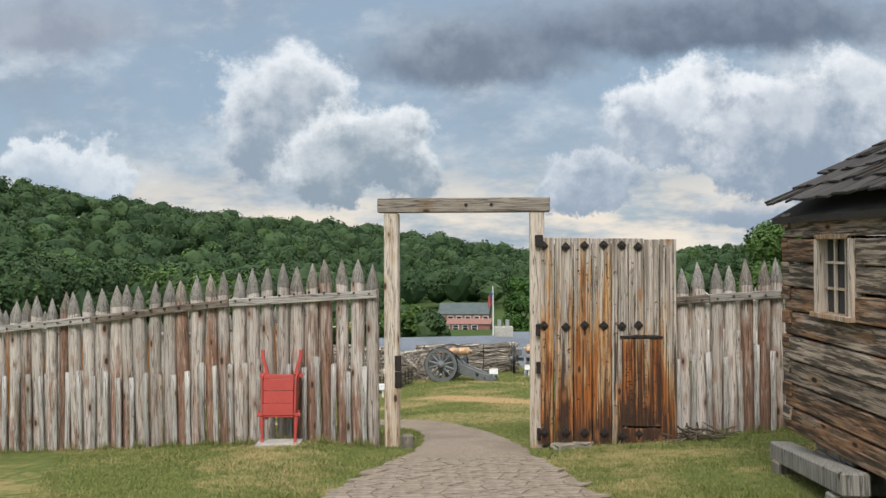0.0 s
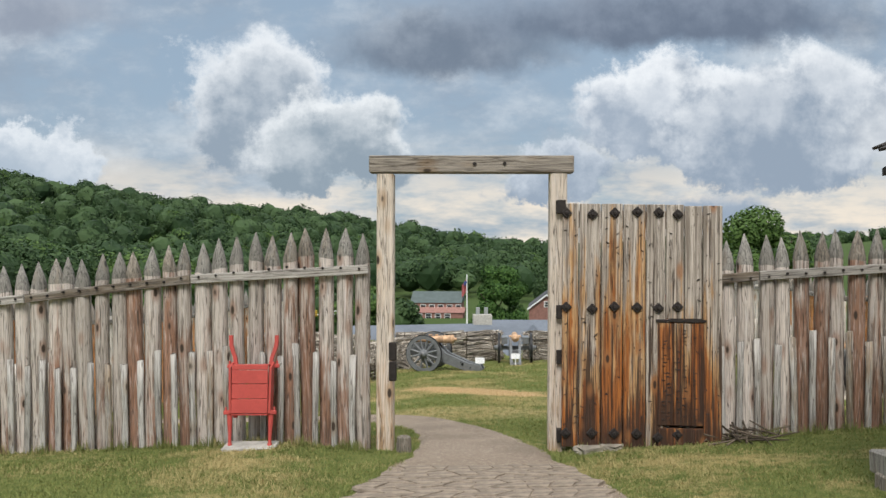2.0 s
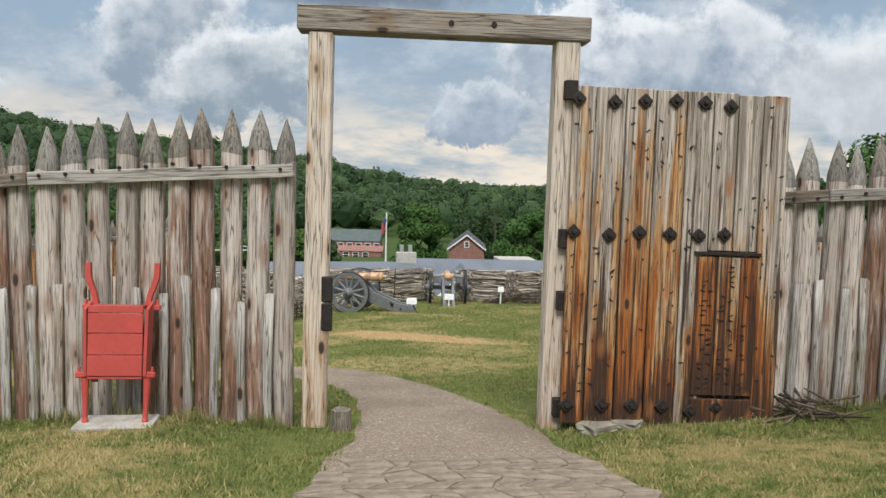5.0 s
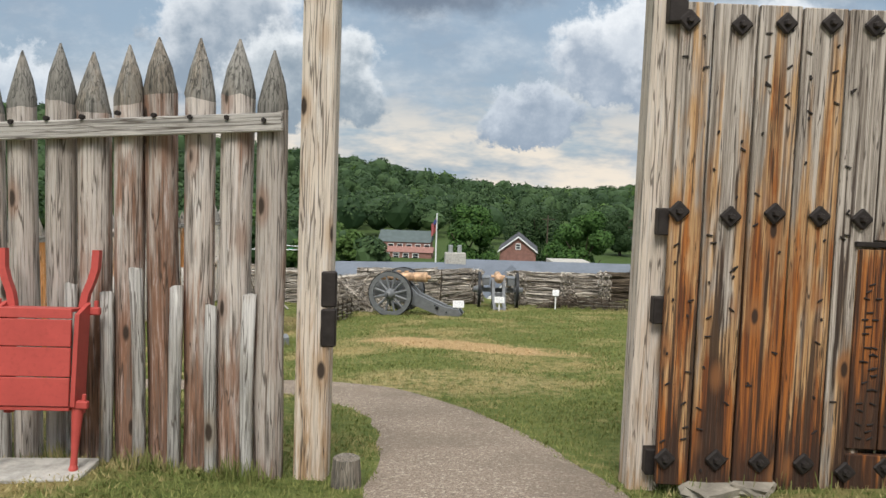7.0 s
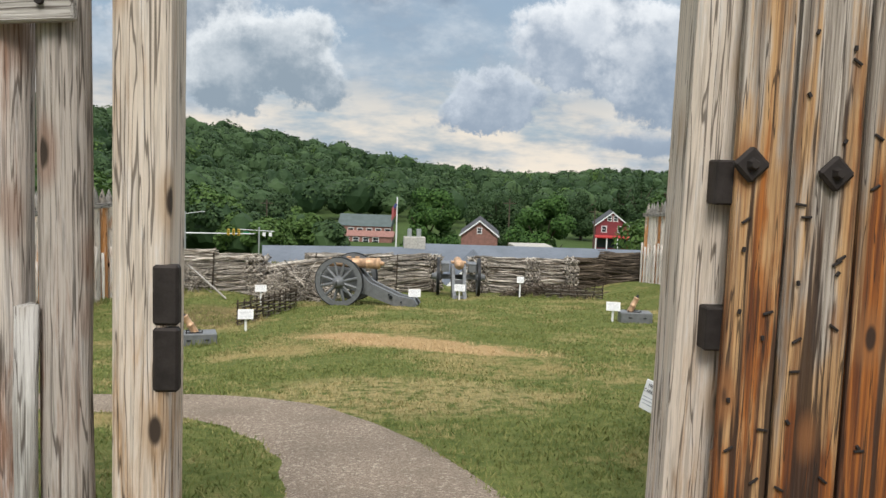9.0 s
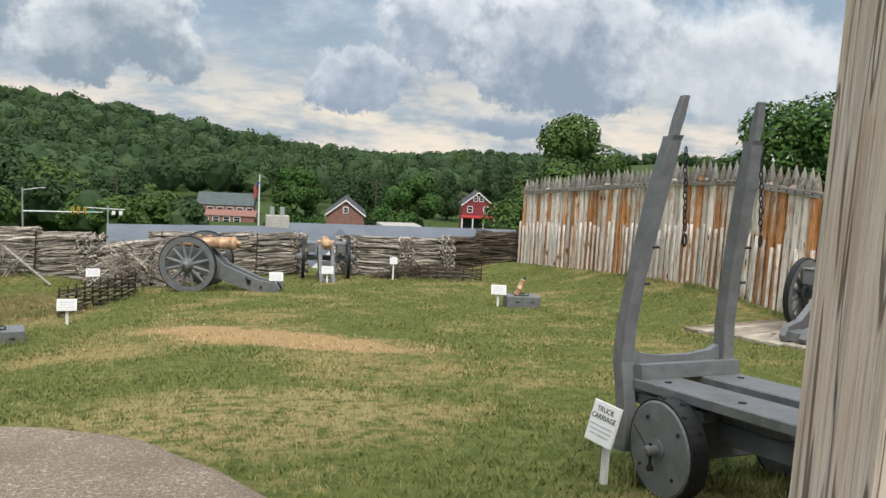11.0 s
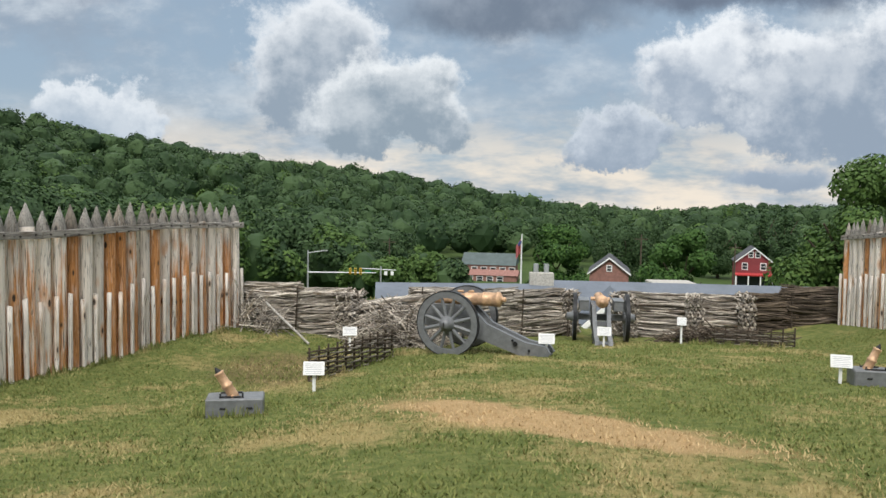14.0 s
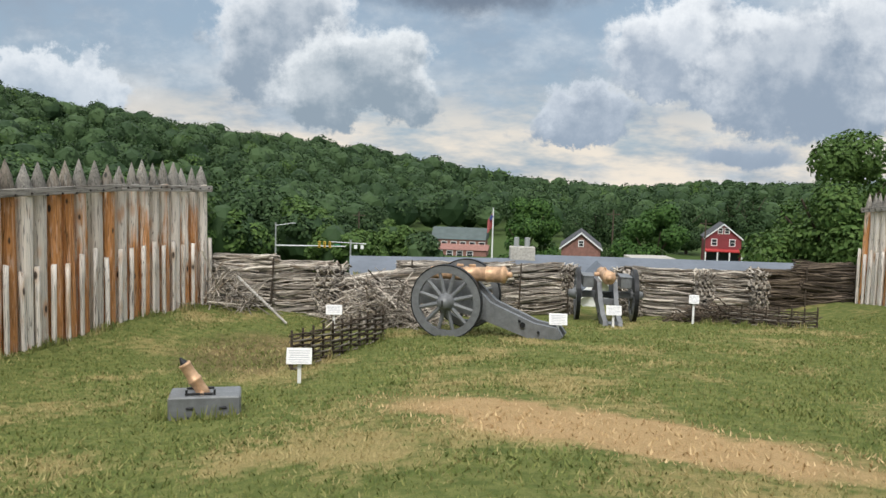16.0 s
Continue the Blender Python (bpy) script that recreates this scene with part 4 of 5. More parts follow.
make_cannon(0.10, 33.35, 70, 0.71, 1.30, 2.15, "bronze siege gun on a dark grey spoked carriage", "guns of the battery", boxes=False, lift=0.48, back=-0.2, short=0.78)
make_cannon(3.95, 37.75, -6, 0.66, 1.40, 1.95, "bronze gun with side boxes on a dark grey carriage", "guns of the battery")
DECK_Z = 0.07
make_cannon(10.95, 23.75, -66, 0.64, 1.45, 1.75, "bronze gun with side boxes standing on a plank platform", "guns of the battery", dz=DECK_Z)


def make_deck():
    d = empty("gun_platform", pose(10.35, 23.5, land(10.2, 23.4), 0, 0, 14), "low platform of worn pale planks laid in the grass", "platform")
    for i in range(13):
        part("plank", boxed((0, 0, 0), (2.5 + 0.05 * math.sin(i * 2.1), 0.27, 0.06), bev=0.005), M_DECK, d, at=pose(0.03 * math.sin(i * 5), -1.74 + i * 0.29, 0.045 - (-1.74 + i * 0.29) * 0.085, 0, 0, 0.4 * math.sin(i * 3)))


make_deck()


def make_mortar(x, y, rz, tilt, label):
    m = empty("mortar", ground_m(x, y, rz) @ Matrix.Diagonal((0.88, 0.88, 0.88, 1)), label, "mortar", "bronze mortars on block beds")
    part("bed", boxed((0, 0, 0.14), (0.88, 0.50, 0.34), bev=0.02), M_GUN, m, "dark grey wooden block bed")
    prof = [(0.03, -0.2), (0.09, -0.18), (0.105, -0.10), (0.10, -0.08), (0.10, 0.03), (0.115, 0.04), (0.115, 0.07), (0.095, 0.08), (0.09, 0.24), (0.10, 0.25), (0.10, 0.28), (0.07, 0.285), (0.06, 0.2)]
    b = part("barrel", lathe([(r * 0.8, z * 1.1) for r, z in prof], 20), M_BRONZE, m, "tarnished bronze mortar barrel", at=pose(-0.1, 0, 0.42, 0, tilt, 0), smooth=True)
    part("trunnion", rod(bmesh.new(), (0, -0.17, -0.12), (0, 0.17, -0.12), 0.03), M_BRONZE, b)
    part("muzzle_plug", lathe([(0.05, 0.28), (0.055, 0.31), (0.03, 0.36), (0.012, 0.40)], 12), M_TIRE, b)
    for s in (-1, 1):
        part("strap", boxed((-0.07, s * 0.15, 0.325), (0.34, 0.05, 0.02), bev=0.004), M_TIRE, m)
        part("eye_bolt", rod(bmesh.new(), (0.17 * s - 0.05, -0.16, 0.31), (0.17 * s - 0.05, -0.16, 0.38), 0.014), M_TIRE, m)
        part("handle", rod(bmesh.new(), (-0.02 + 0.2 * s, -0.262, 0.17), (0.07 + 0.2 * s, -0.262, 0.17), 0.014), M_TIRE, m)


make_mortar(-2.9, 26.5, 12, -32, "small bronze mortar on a dark grey block in the grass")
make_mortar(7.15, 29.15, -8, 24, "small bronze mortar on a grey block by the grass bank")


def make_sign(x, y, rz, h=0.30, w=0.34, bh=0.22, text=None, tilt=-18):
    s = empty("sign", ground_m(x, y, rz), "small white information sign on a white stake", "sign", "white information signs")
    part("stake", boxed((0, 0.02, h / 2 - 0.1), (0.05, 0.035, h + 0.2), bev=0.004), M_WHITE, s)
    b = part("board", boxed((0, 0, 0), (w, 0.022, bh), bev=0.004), M_WHITE, s, at=pose(0, -0.02, h + bh * 0.4, tilt, 0, 0))
    if text:
        for i, line in enumerate(text):
            cu = bpy.data.curves.new("lettering", "FONT")
            cu.body, cu.size, cu.align_x, cu.extrude = line, 0.050, "CENTER", 0.001
            t = new("lettering", cu)
            t.parent = b
            t.matrix_basis = pose(0, -0.0125, 0.07 - i * 0.05, 90, 0, 0)
            cu.materials.append(M_TEXT)
        z = -0.02
    else:
        z = 0.07
    n = 0
    while z > -bh / 2 + 0.03:
        part("writing_bar", boxed((0, -0.0125, z), (w * (0.82 - 0.1 * (n % 3 == 2)), 0.002, 0.008), bev=0), M_BARS, b)
        z -= 0.03
        n += 1
    return s


M_BARS = plain("pale_print", (0.42, 0.43, 0.46), 0.6)
make_sign(-2.15, 28.3, 4)
make_sign(-2.35, 33.6, 6, 0.42, 0.32, 0.2)
make_sign(1.98, 32.55, -4)
make_sign(3.7, 35.6, -6)
make_sign(6.05, 37.3, -10, 0.52, 0.24, 0.22)
make_sign(6.6, 29.2, -14)
make_sign(2.76, 16.93, -78, 0.30, 0.26, 0.27, ("TRUCK", "CARRIAGE"), tilt=-16)


# ---- the truck carriage ----
def sweep_bar(rows, thick):
    """A sawn bar that follows rows of (x, y, z, depth); thick lies along x, depth along y."""
    bm = bmesh.new()
    rings = [[bm.verts.new((x + a * thick / 2, y + b * d / 2, z)) for a, b in ((-1, -1), (1, -1), (1, 1), (-1, 1))] for x, y, z, d in rows]
    for p, q in zip(rings, rings[1:]):
        for i in range(4):
            bm.faces.new((p[i], p[(i + 1) % 4], q[(i + 1) % 4], q[i]))
    bm.faces.new(rings[0][::-1])
    bm.faces.new(rings[-1])
    bmesh.ops.bevel(bm, geom=[e for e in bm.edges if abs(e.verts[0].co.z - e.verts[1].co.z) > 0.02], offset=0.010, segments=1, affect="EDGES")
    return bm


def chain_link_mesh():
    """An oval iron link standing in the xz plane."""
    bm = bmesh.new()
    seg, ring = 12, 5
    rings = []
    for i in range(seg):
        a = 2 * math.pi * i / seg
        c, o = Vector((0.013 * math.cos(a), 0, 0.027 * math.sin(a))), Vector((math.cos(a), 0, math.sin(a)))
        rings.append([bm.verts.new(c + o * 0.005 * math.cos(b) + Vector((0, 0.005 * math.sin(b), 0))) for b in [2 * math.pi * j / ring for j in range(ring)]])
    for i in range(seg):
        p, q = rings[i], rings[(i + 1) % seg]
        for j in range(ring):
            bm.faces.new((p[j], p[(j + 1) % ring], q[(j + 1) % ring], q[j]))
    return mesh_of(bm, "chain_link", M_TIRE, True)


def lean_in(x0, x1, z):
    """The shafts draw together towards their grips."""
    return x0 + (x1 - x0) * (max(0.0, z - 0.5) / 2.05) ** 1.5


def make_truck():
    c = empty("truck_carriage", pose(3.46, 17.22, land(3.46, 17.22), -6.5, 0, 5), "dark grey truck carriage with solid wheels and tall curved shafts", "carriage")
    T = 0.62
    link = chain_link_mesh()
    bend = ((0.16, -0.09, 0.13), (0.40, -0.105, 0.125), (0.56, -0.085, 0.12), (0.76, -0.04, 0.13), (1.0, -0.05, 0.125), (1.36, -0.11, 0.12), (1.69, -0.18, 0.115), (2.02, -0.25, 0.11), (2.26, -0.305, 0.105), (2.29, -0.315, 0.125))
    for s in (-1, 1):
        part("bed_plank", boxed((s * 0.255, -1.36, T), (0.33, 2.72, 0.07), bev=0.008), M_GUN, c)
        x0, x1 = (-0.45, -0.215) if s < 0 else (0.42, 0.42)
        side = functools.partial(lean_in, x0, x1)
        sh = part("shaft", sweep_bar([(side(z), y, z, d) for z, y, d in bend], 0.095), M_GUN, c)
        part("grip", sweep_bar([(side(z), y, z, d) for z, y, d in ((2.27, -0.31, 0.066), (2.40, -0.34, 0.062), (2.55, -0.375, 0.052))], 0.058), M_GUN, sh)
        part("staple", rod(bmesh.new(), (side(2.2) - 0.04, -0.24, 2.19), (side(2.2) + 0.02, -0.24, 2.23), 0.011), M_TIRE, sh)
        for z, y in ((1.55, -0.10), (1.3, -0.05)):
            part("eye_bolt", rod(bmesh.new(), (side(z) + 0.03, y - 0.10, z), (side(z) + 0.075, y - 0.12, z), 0.010), M_TIRE, sh)
        for i in range(13):
            part("chain_link", link, None, sh, at=pose(side(2.2) + 0.075 + 0.004 * math.sin(i * 1.7), -0.34 + 0.03 * s, 2.19 - i * 0.042, 0, 0, 90 * (i % 2) + 20))
        part("chain_ring", link, None, sh, at=pose(side(2.2) + 0.075, -0.34 + 0.03 * s, 1.60, 0, 0, 30) @ Matrix.Diagonal((2.0, 1.5, 1.5, 1)))
        for y, R in ((-0.62, 0.30), (-1.95, 0.28)):
            w = part("wheel", lathe([(R - 0.012, -0.07), (R, -0.06), (R, 0.06), (R - 0.012, 0.07)], 36), M_GUN, c, at=pose(s * 0.50, y, R, 0, 90 * s, 0))
            part("tyre", lathe([(R + 0.002, -0.066), (R + 0.014, -0.066), (R + 0.014, 0.058), (R + 0.002, 0.058)], 36), M_TIRE, w, "black iron tyre with nails")
            part("hub", lathe([(0.062, 0.065), (0.062, 0.08), (0.03, 0.085), (0.034, 0.15), (0.022, 0.16)], 14), M_GUN, w)
            part("linchpin", boxed((-0.03, 0, 0.125), (0.15, 0.016, 0.016), bev=0.003), M_TIRE, w)
            part("linchpin_head", rod(bmesh.new(), (-0.11, 0, 0.112), (-0.11, 0, 0.138), 0.022), M_TIRE, w)
            part("board_joint", boxed((0.02, R * 0.5, 0.0705), (0.006, R * 0.86, 0.003), (0, 0, -38), 0), M_TIRE, w)
            for i in range(18):
                a = 2 * math.pi * i / 18
                part("tyre_nail", boxed((0, 0, 0), (0.014, 0.026, 0.026), bev=0.003), M_TIRE, w, at=Matrix.Rotation(a, 4, "Z") @ pose(R + 0.017, 0, 0.03 - 0.06 * (i % 2)))
            for a, q in ((0.5, 0.7), (2.2, 0.75), (3.9, 0.7), (5.3, 0.8)):
                part("wheel_bolt", rod(bmesh.new(), (R * q * math.cos(a), R * q * math.sin(a), 0.068), (R * q * math.cos(a), R * q * math.sin(a), 0.078), 0.012, seg=6), M_TIRE, w)
        # a side rail under each plank, joined to the shaft
        part("side_rail", boxed((s * 0.33, -0.40, T - 0.10), (0.10, 0.80, 0.075), bev=0.006), M_GUN, c)
    part("bolster", extrude_outline([(-0.10, T + 0.036), (0.10, T + 0.036), (0.10, T + 0.075), (-0.03, T + 0.135), (-0.10, T + 0.135)], 0.82, 0), M_GUN, c, at=pose(0, -0.12, 0))
    curve = [(-0.40, T + 0.24), (-0.30, T + 0.19), (-0.12, T + 0.165), (0.12, T + 0.165), (0.30, T + 0.19), (0.40, T + 0.24), (0.40, T + 0.13), (0.2, T + 0.10), (-0.2, T + 0.10), (-0.40, T + 0.13)]
    part("cross_bar", extrude_outline(curve, 0.06, 1), M_GUN, c, at=pose(0, -0.02, 0))
    for y, R in ((-0.62, 0.30), (-1.95, 0.28)):
        part("axle", boxed((0, y, R), (0.90, 0.15, 0.15), bev=0.01), M_GUN, c)
        part("axle_block", boxed((0, y, (R + T) / 2 + 0.015), (0.66, 0.20, T - R - 0.10), bev=0.01), M_GUN, c)
        part("cross_bearer", boxed((0, y, T - 0.075), (0.78, 0.24, 0.075), bev=0.008), M_GUN, c)
    part("reach", boxed((-0.12, -1.28, 0.40), (0.13, 1.2, 0.13), bev=0.01), M_GUN, c)
    part("reach", boxed((-0.12, -1.0, 0.50), (0.12, 0.55, 0.07), bev=0.01), M_GUN, c)
    part("brace", rod(bmesh.new(), (-0.38, -1.52, T - 0.03), (-0.36, -1.84, 0.42), 0.022), M_GUN, c)
    for x in (-0.3, 0.3):
        for y in (-0.36, -1.05, -1.9):
            part("bolt", rod(bmesh.new(), (x, y, T + 0.033), (x, y, T + 0.042), 0.024, seg=8), M_TIRE, c)


make_truck()


# ---- brushwood walls ----
def fascine_mesh(seed, length, r, n, mat, wild=1.0):
    """A bound bundle of crooked sticks lying along x."""
    rnd = random.Random(seed)
    verts, faces = [], []
    for i in range(n):
        a, d = rnd.uniform(0, 2 * math.pi), r * math.sqrt(rnd.random())
        y0, z0 = d * math.cos(a), d * math.sin(a) * 0.85
        lo, hi = -length / 2 + rnd.uniform(-0.12, 0.25), length / 2 + rnd.uniform(-0.25, 0.12)
        t = rnd.uniform(0.014, 0.042)
        ph, wob = rnd.uniform(0, 6), rnd.uniform(0.012, 0.05) * wild
        base = len(verts)
        seg = 5
        for k in range(seg + 1):
            u = k / seg
            x = lo + (hi - lo) * u
            y, z = y0 + wob * math.sin(ph + 7 * u), z0 + wob * math.cos(ph * 2 + 6 * u)
            th = t * (1.1 - 0.5 * u)
            verts += [(x, y + th * math.cos(q), z + th * math.sin(q)) for q in (0.6, 2.2, 3.8, 5.3)]
        for k in range(seg):
            for q in range(4):
                faces.append((base + k * 4 + q, base + k * 4 + (q + 1) % 4, base + k * 4 + 4 + (q + 1) % 4, base + k * 4 + 4 + q))
        faces.append((base, base + 1, base + 2, base + 3))
        faces.append((base + seg * 4 + 3, base + seg * 4 + 2, base + seg * 4 + 1, base + seg * 4))
    return raw_mesh("fascine", verts, faces, mat)


FASCINES = [fascine_mesh(s, 1.75, 0.098, 26, M_TWIG) for s in range(6)]
FASCINES_DK = [fascine_mesh(s + 20, 1.9, 0.125, 30, M_TWIG_DK) for s in range(3)]
ENDS = [fascine_mesh(s + 40, 0.9, 0.12, 30, M_TWIG, 2.0) for s in range(3)]


def brush_wall(a, b, h, seed, label, kinds, depth=0.35, messy=0.0, rows=None, base=None):
    rnd = random.Random(seed)
    a, b = Vector((*a, 0)), Vector((*b, 0))
    d = b - a
    ang = math.degrees(math.atan2(d.y, d.x))
    n = max(1, round(d.length / 1.6))
    root = empty("brushwood_wall", pose(0, 0, 0), label, "brush wall", "brushwood walls", "structure")
    rows = rows or round(h / 0.185)
    nrm = Vector((-d.y, d.x, 0)).normalized()
    for r in range(rows):
        for c in range(n):
            for layer in range(2):
                u = (c + 0.5 + rnd.uniform(-0.06, 0.06)) / n
                p = a + d * u + nrm * (layer * 0.22 + 0.03 * r + rnd.uniform(-0.03, 0.03))
                z = land(p.x - nrm.x * 0.3, p.y - nrm.y * 0.3) + 0.07 + r * h / rows + rnd.uniform(-0.02, 0.02)
                if base is not None:
                    z = base + 0.07 + r * h / rows + rnd.uniform(-0.02, 0.02)
                part("fascine", kinds[rnd.randrange(len(kinds))], None, root, at=pose(p.x, p.y, z, rnd.uniform(0, 360), rnd.uniform(-3, 3) * (1 + messy * 4), ang + rnd.uniform(-3, 3) * (1 + messy * 3) + rnd.choice((0, 180))) @ Matrix.Diagonal((d.length / n / 1.6, 1, 1, 1)))
    # stakes that hold the bundles
    for i in range(n + 1):
        p = a + d * (i / n) - nrm * 0.13
        z = land(p.x, p.y)
        part("stay", rod(bmesh.new(), (p.x, p.y, z - 0.1), (p.x + 0.04, p.y + 0.1, z + h + 0.03), 0.026, 0.018, 6), M_TWIG_DK, root)
    return root


WALL = "wall of stacked grey brushwood bundles before an earth bank"
brush_wall((-5.35, 35.45), (-2.75, 36.0), 1.14, 1, WALL, FASCINES)
brush_wall((-2.6, 35.9), (-0.4, 36.2), 1.12, 2, WALL, FASCINES, messy=0.4)
brush_wall((-1.0, 36.8), (3.15, 39.1), 1.34, 3, WALL, FASCINES)
brush_wall((5.0, 39.2), (6.9, 39.35), 1.24, 4, WALL, FASCINES)
brush_wall((6.95, 39.3), (8.5, 39.4), 1.24, 14, WALL, FASCINES)
brush_wall((8.5, 39.75), (11.3, 39.9), 1.06, 5, "wall of dark brown brushwood bundles under the bank", FASCINES_DK)
# bundle ends that face the lawn at the corners and the embrasure
for i, (x, y, h, rz) in enumerate(((-2.68, 35.75, 1.12, 70), (3.3, 39.3, 1.25, 68), (4.9, 39.3, 1.2, 110), (8.45, 39.3, 1.22, 85), (6.92, 39.1, 1.2, 80))):
    e = empty("bundle_stack", pose(0, 0, 0), "stack of brushwood bundles with dark cut ends showing", "brush stack", "brushwood ends", "structure")
    for r in range(7):
        for q in (-0.1, 0.12):
            part("fascine", ENDS[(r + i) % 3], None, e, at=pose(x + q, y + 0.25, land(x, y) + 0.08 + r * h / 7, r * 40, 0, rz))


def loose_sticks(name, label, x0, y0, x1, y1, n, zmax, seed, mat, lmin=0.4, lmax=1.1, tilt=25):
    rnd = random.Random(seed)
    bm = bmesh.new()
    for i in range(n):
        u, v = rnd.random(), rnd.random() ** 1.5
        x, y = x0 + (x1 - x0) * u + rnd.gauss(0, 0.12), y0 + (y1 - y0) * u + rnd.gauss(0, 0.2)
        z = land(x, y) + 0.03 + zmax * v * (1 - abs(2 * u - 1) ** 3)
        d = Matrix.Rotation(rnd.uniform(0, 2 * math.pi), 4, "Z") @ Matrix.Rotation(radians(rnd.uniform(-tilt, tilt)), 4, "Y") @ Vector((rnd.uniform(lmin, lmax) / 2, 0, 0))
        c = Vector((x, y, max(z, land(x, y) + abs(d.z) * 0.6)))
        rod(bm, c - d, c + d, rnd.uniform(0.010, 0.022), 0.007, 5)
    ob = part(name, bm, mat)
    return tagged(ob, label, "brush heap", kind="stuff")


loose_sticks("brush_heap", "tangled grey sticks heaped before the brush wall", -2.4, 34.9, -0.7, 34.6, 260, 0.75, 3, M_TWIG, 0.5, 1.3, 40)
loose_sticks("brush_heap", "spill of long grey sticks fallen from the corner of the wall", -2.6, 35.55, -0.4, 35.2, 420, 0.95, 13, M_TWIG, 0.6, 1.5, 35)
loose_sticks("brush_heap", "heap of small dark twigs at the wall foot", 5.7, 38.0, 8.6, 37.6, 300, 0.45, 4, M_TWIG_DK, 0.4, 1.0)
loose_sticks("brush_heap", "loose broken sticks beside the palisade end", -5.3, 34.9, -4.3, 35.2, 70, 0.9, 5, M_TWIG, 0.5, 1.3, 60)
loose_sticks("brush_heap", "small twigs piled at the foot of the gate", 3.75, 13.05, 4.5, 13.05, 40, 0.14, 6, M_TWIG_DK, 0.25, 0.65)
pole = part("fallen_pole", rod(bmesh.new(), (-4.6, 34.9, land(-4.6, 34.9) + 0.75), (-3.4, 34.2, land(-3.4, 34.2) + 0.03), 0.035, 0.025, 7), M_BATTEN)
tagged(pole, "pale bare pole leaning on the brush wall", "pole")


def wattle(a, b, h, seed, label):
    rnd = random.Random(seed)
    root = empty("wattle_hurdle", pose(0, 0, 0), label, "hurdle", "wattle hurdles")
    a, b = Vector((*a, 0)), Vector((*b, 0))
    d = b - a
    n = round(d.length / 0.3)
    nrm = Vector((-d.y, d.x, 0)).normalized()
    for i in range(n + 1):
        p = a + d * i / n
        z = land(p.x, p.y)
        part("upright", rod(bmesh.new(), (p.x, p.y, z - 0.1), (p.x, p.y, z + h + 0.1), 0.025, 0.02, 6), M_TWIG_DK, root)
    for r in range(round(h / 0.045)):
        cu = []
        for i in range(n * 2 + 1):
            u = i / (2 * n)
            p = a + d * u + nrm * 0.035 * math.sin(math.pi * (i + r)) * 1.0 + nrm * (0.04 if (i // 2 + r) % 2 else -0.04)
            cu.append(Vector((p.x, p.y, land(p.x, p.y) + 0.03 + r * 0.045 + rnd.uniform(-0.012, 0.012))))
        verts = [(p.x + nrm.x * 0.017 * math.cos(w), p.y + nrm.y * 0.017 * math.cos(w), p.z + 0.017 * math.sin(w)) for p in cu for w in (0.5, 1.75, 3.0, 4.3, 5.5)]
        faces = [(k * 5 + w, k * 5 + (w + 1) % 5, k * 5 + 5 + (w + 1) % 5, k * 5 + 5 + w) for k in range(len(cu) - 1) for w in range(5)]
        mat = M_TWIG if r % 3 == 0 else M_TWIG_DK
        part("woven_rod", raw_mesh("woven_rod", verts, faces, mat), M_TWIG if r % 3 == 0 else M_TWIG_DK, root)


wattle((-2.5, 29.7), (-1.3, 32.6), 0.52, 1, "low woven wattle hurdle holding back the grass bank")
wattle((6.9, 37.2), (8.7, 36.4), 0.4, 2, "low woven wattle hurdle before the brush wall")

# ---- trees ----
def leaf_cloud(centres, radii, count, size, rnd):
    """Leaf quads scattered through round lobes; returns verts and faces."""
    c, r = np.asarray(centres, float), np.asarray(radii, float)
    pick = rnd.choice(len(c), count, p=r ** 2 / (r ** 2).sum())
    d = rnd.normal(size=(count, 3))
    d /= np.linalg.norm(d, axis=1)[:, None]
    p = c[pick] + d * (r[pick] * (0.80 + 0.26 * rnd.random(count)))[:, None] * np.array([1, 1, 0.85])
    nrm = d + 0.40 * rnd.normal(size=(count, 3)) + np.array([0, 0, 0.35])
    nrm /= np.linalg.norm(nrm, axis=1)[:, None]
    t = np.cross(nrm, rnd.normal(size=(count, 3)))
    t /= np.linalg.norm(t, axis=1)[:, None]
    b = np.cross(nrm, t)
    s = size * (0.6 + 0.8 * rnd.random(count))[:, None]
    return np.stack([p - t * s, p + b * s * 0.6, p + t * s, p - b * s * 0.6], 1).reshape(-1, 3)


def quads_mesh(name, v, mat):
    me = bpy.data.meshes.new(name)
    n = len(v) // 4
    me.vertices.add(len(v))
    me.vertices.foreach_set("co", v.astype(np.float32).ravel())
    me.loops.add(4 * n)
    me.loops.foreach_set("vertex_index", np.arange(4 * n, dtype=np.int32))
    me.polygons.add(n)
    me.polygons.foreach_set("loop_start", np.arange(0, 4 * n, 4, dtype=np.int32))
    me.materials.append(mat)
    me.update(calc_edges=True)
    return me


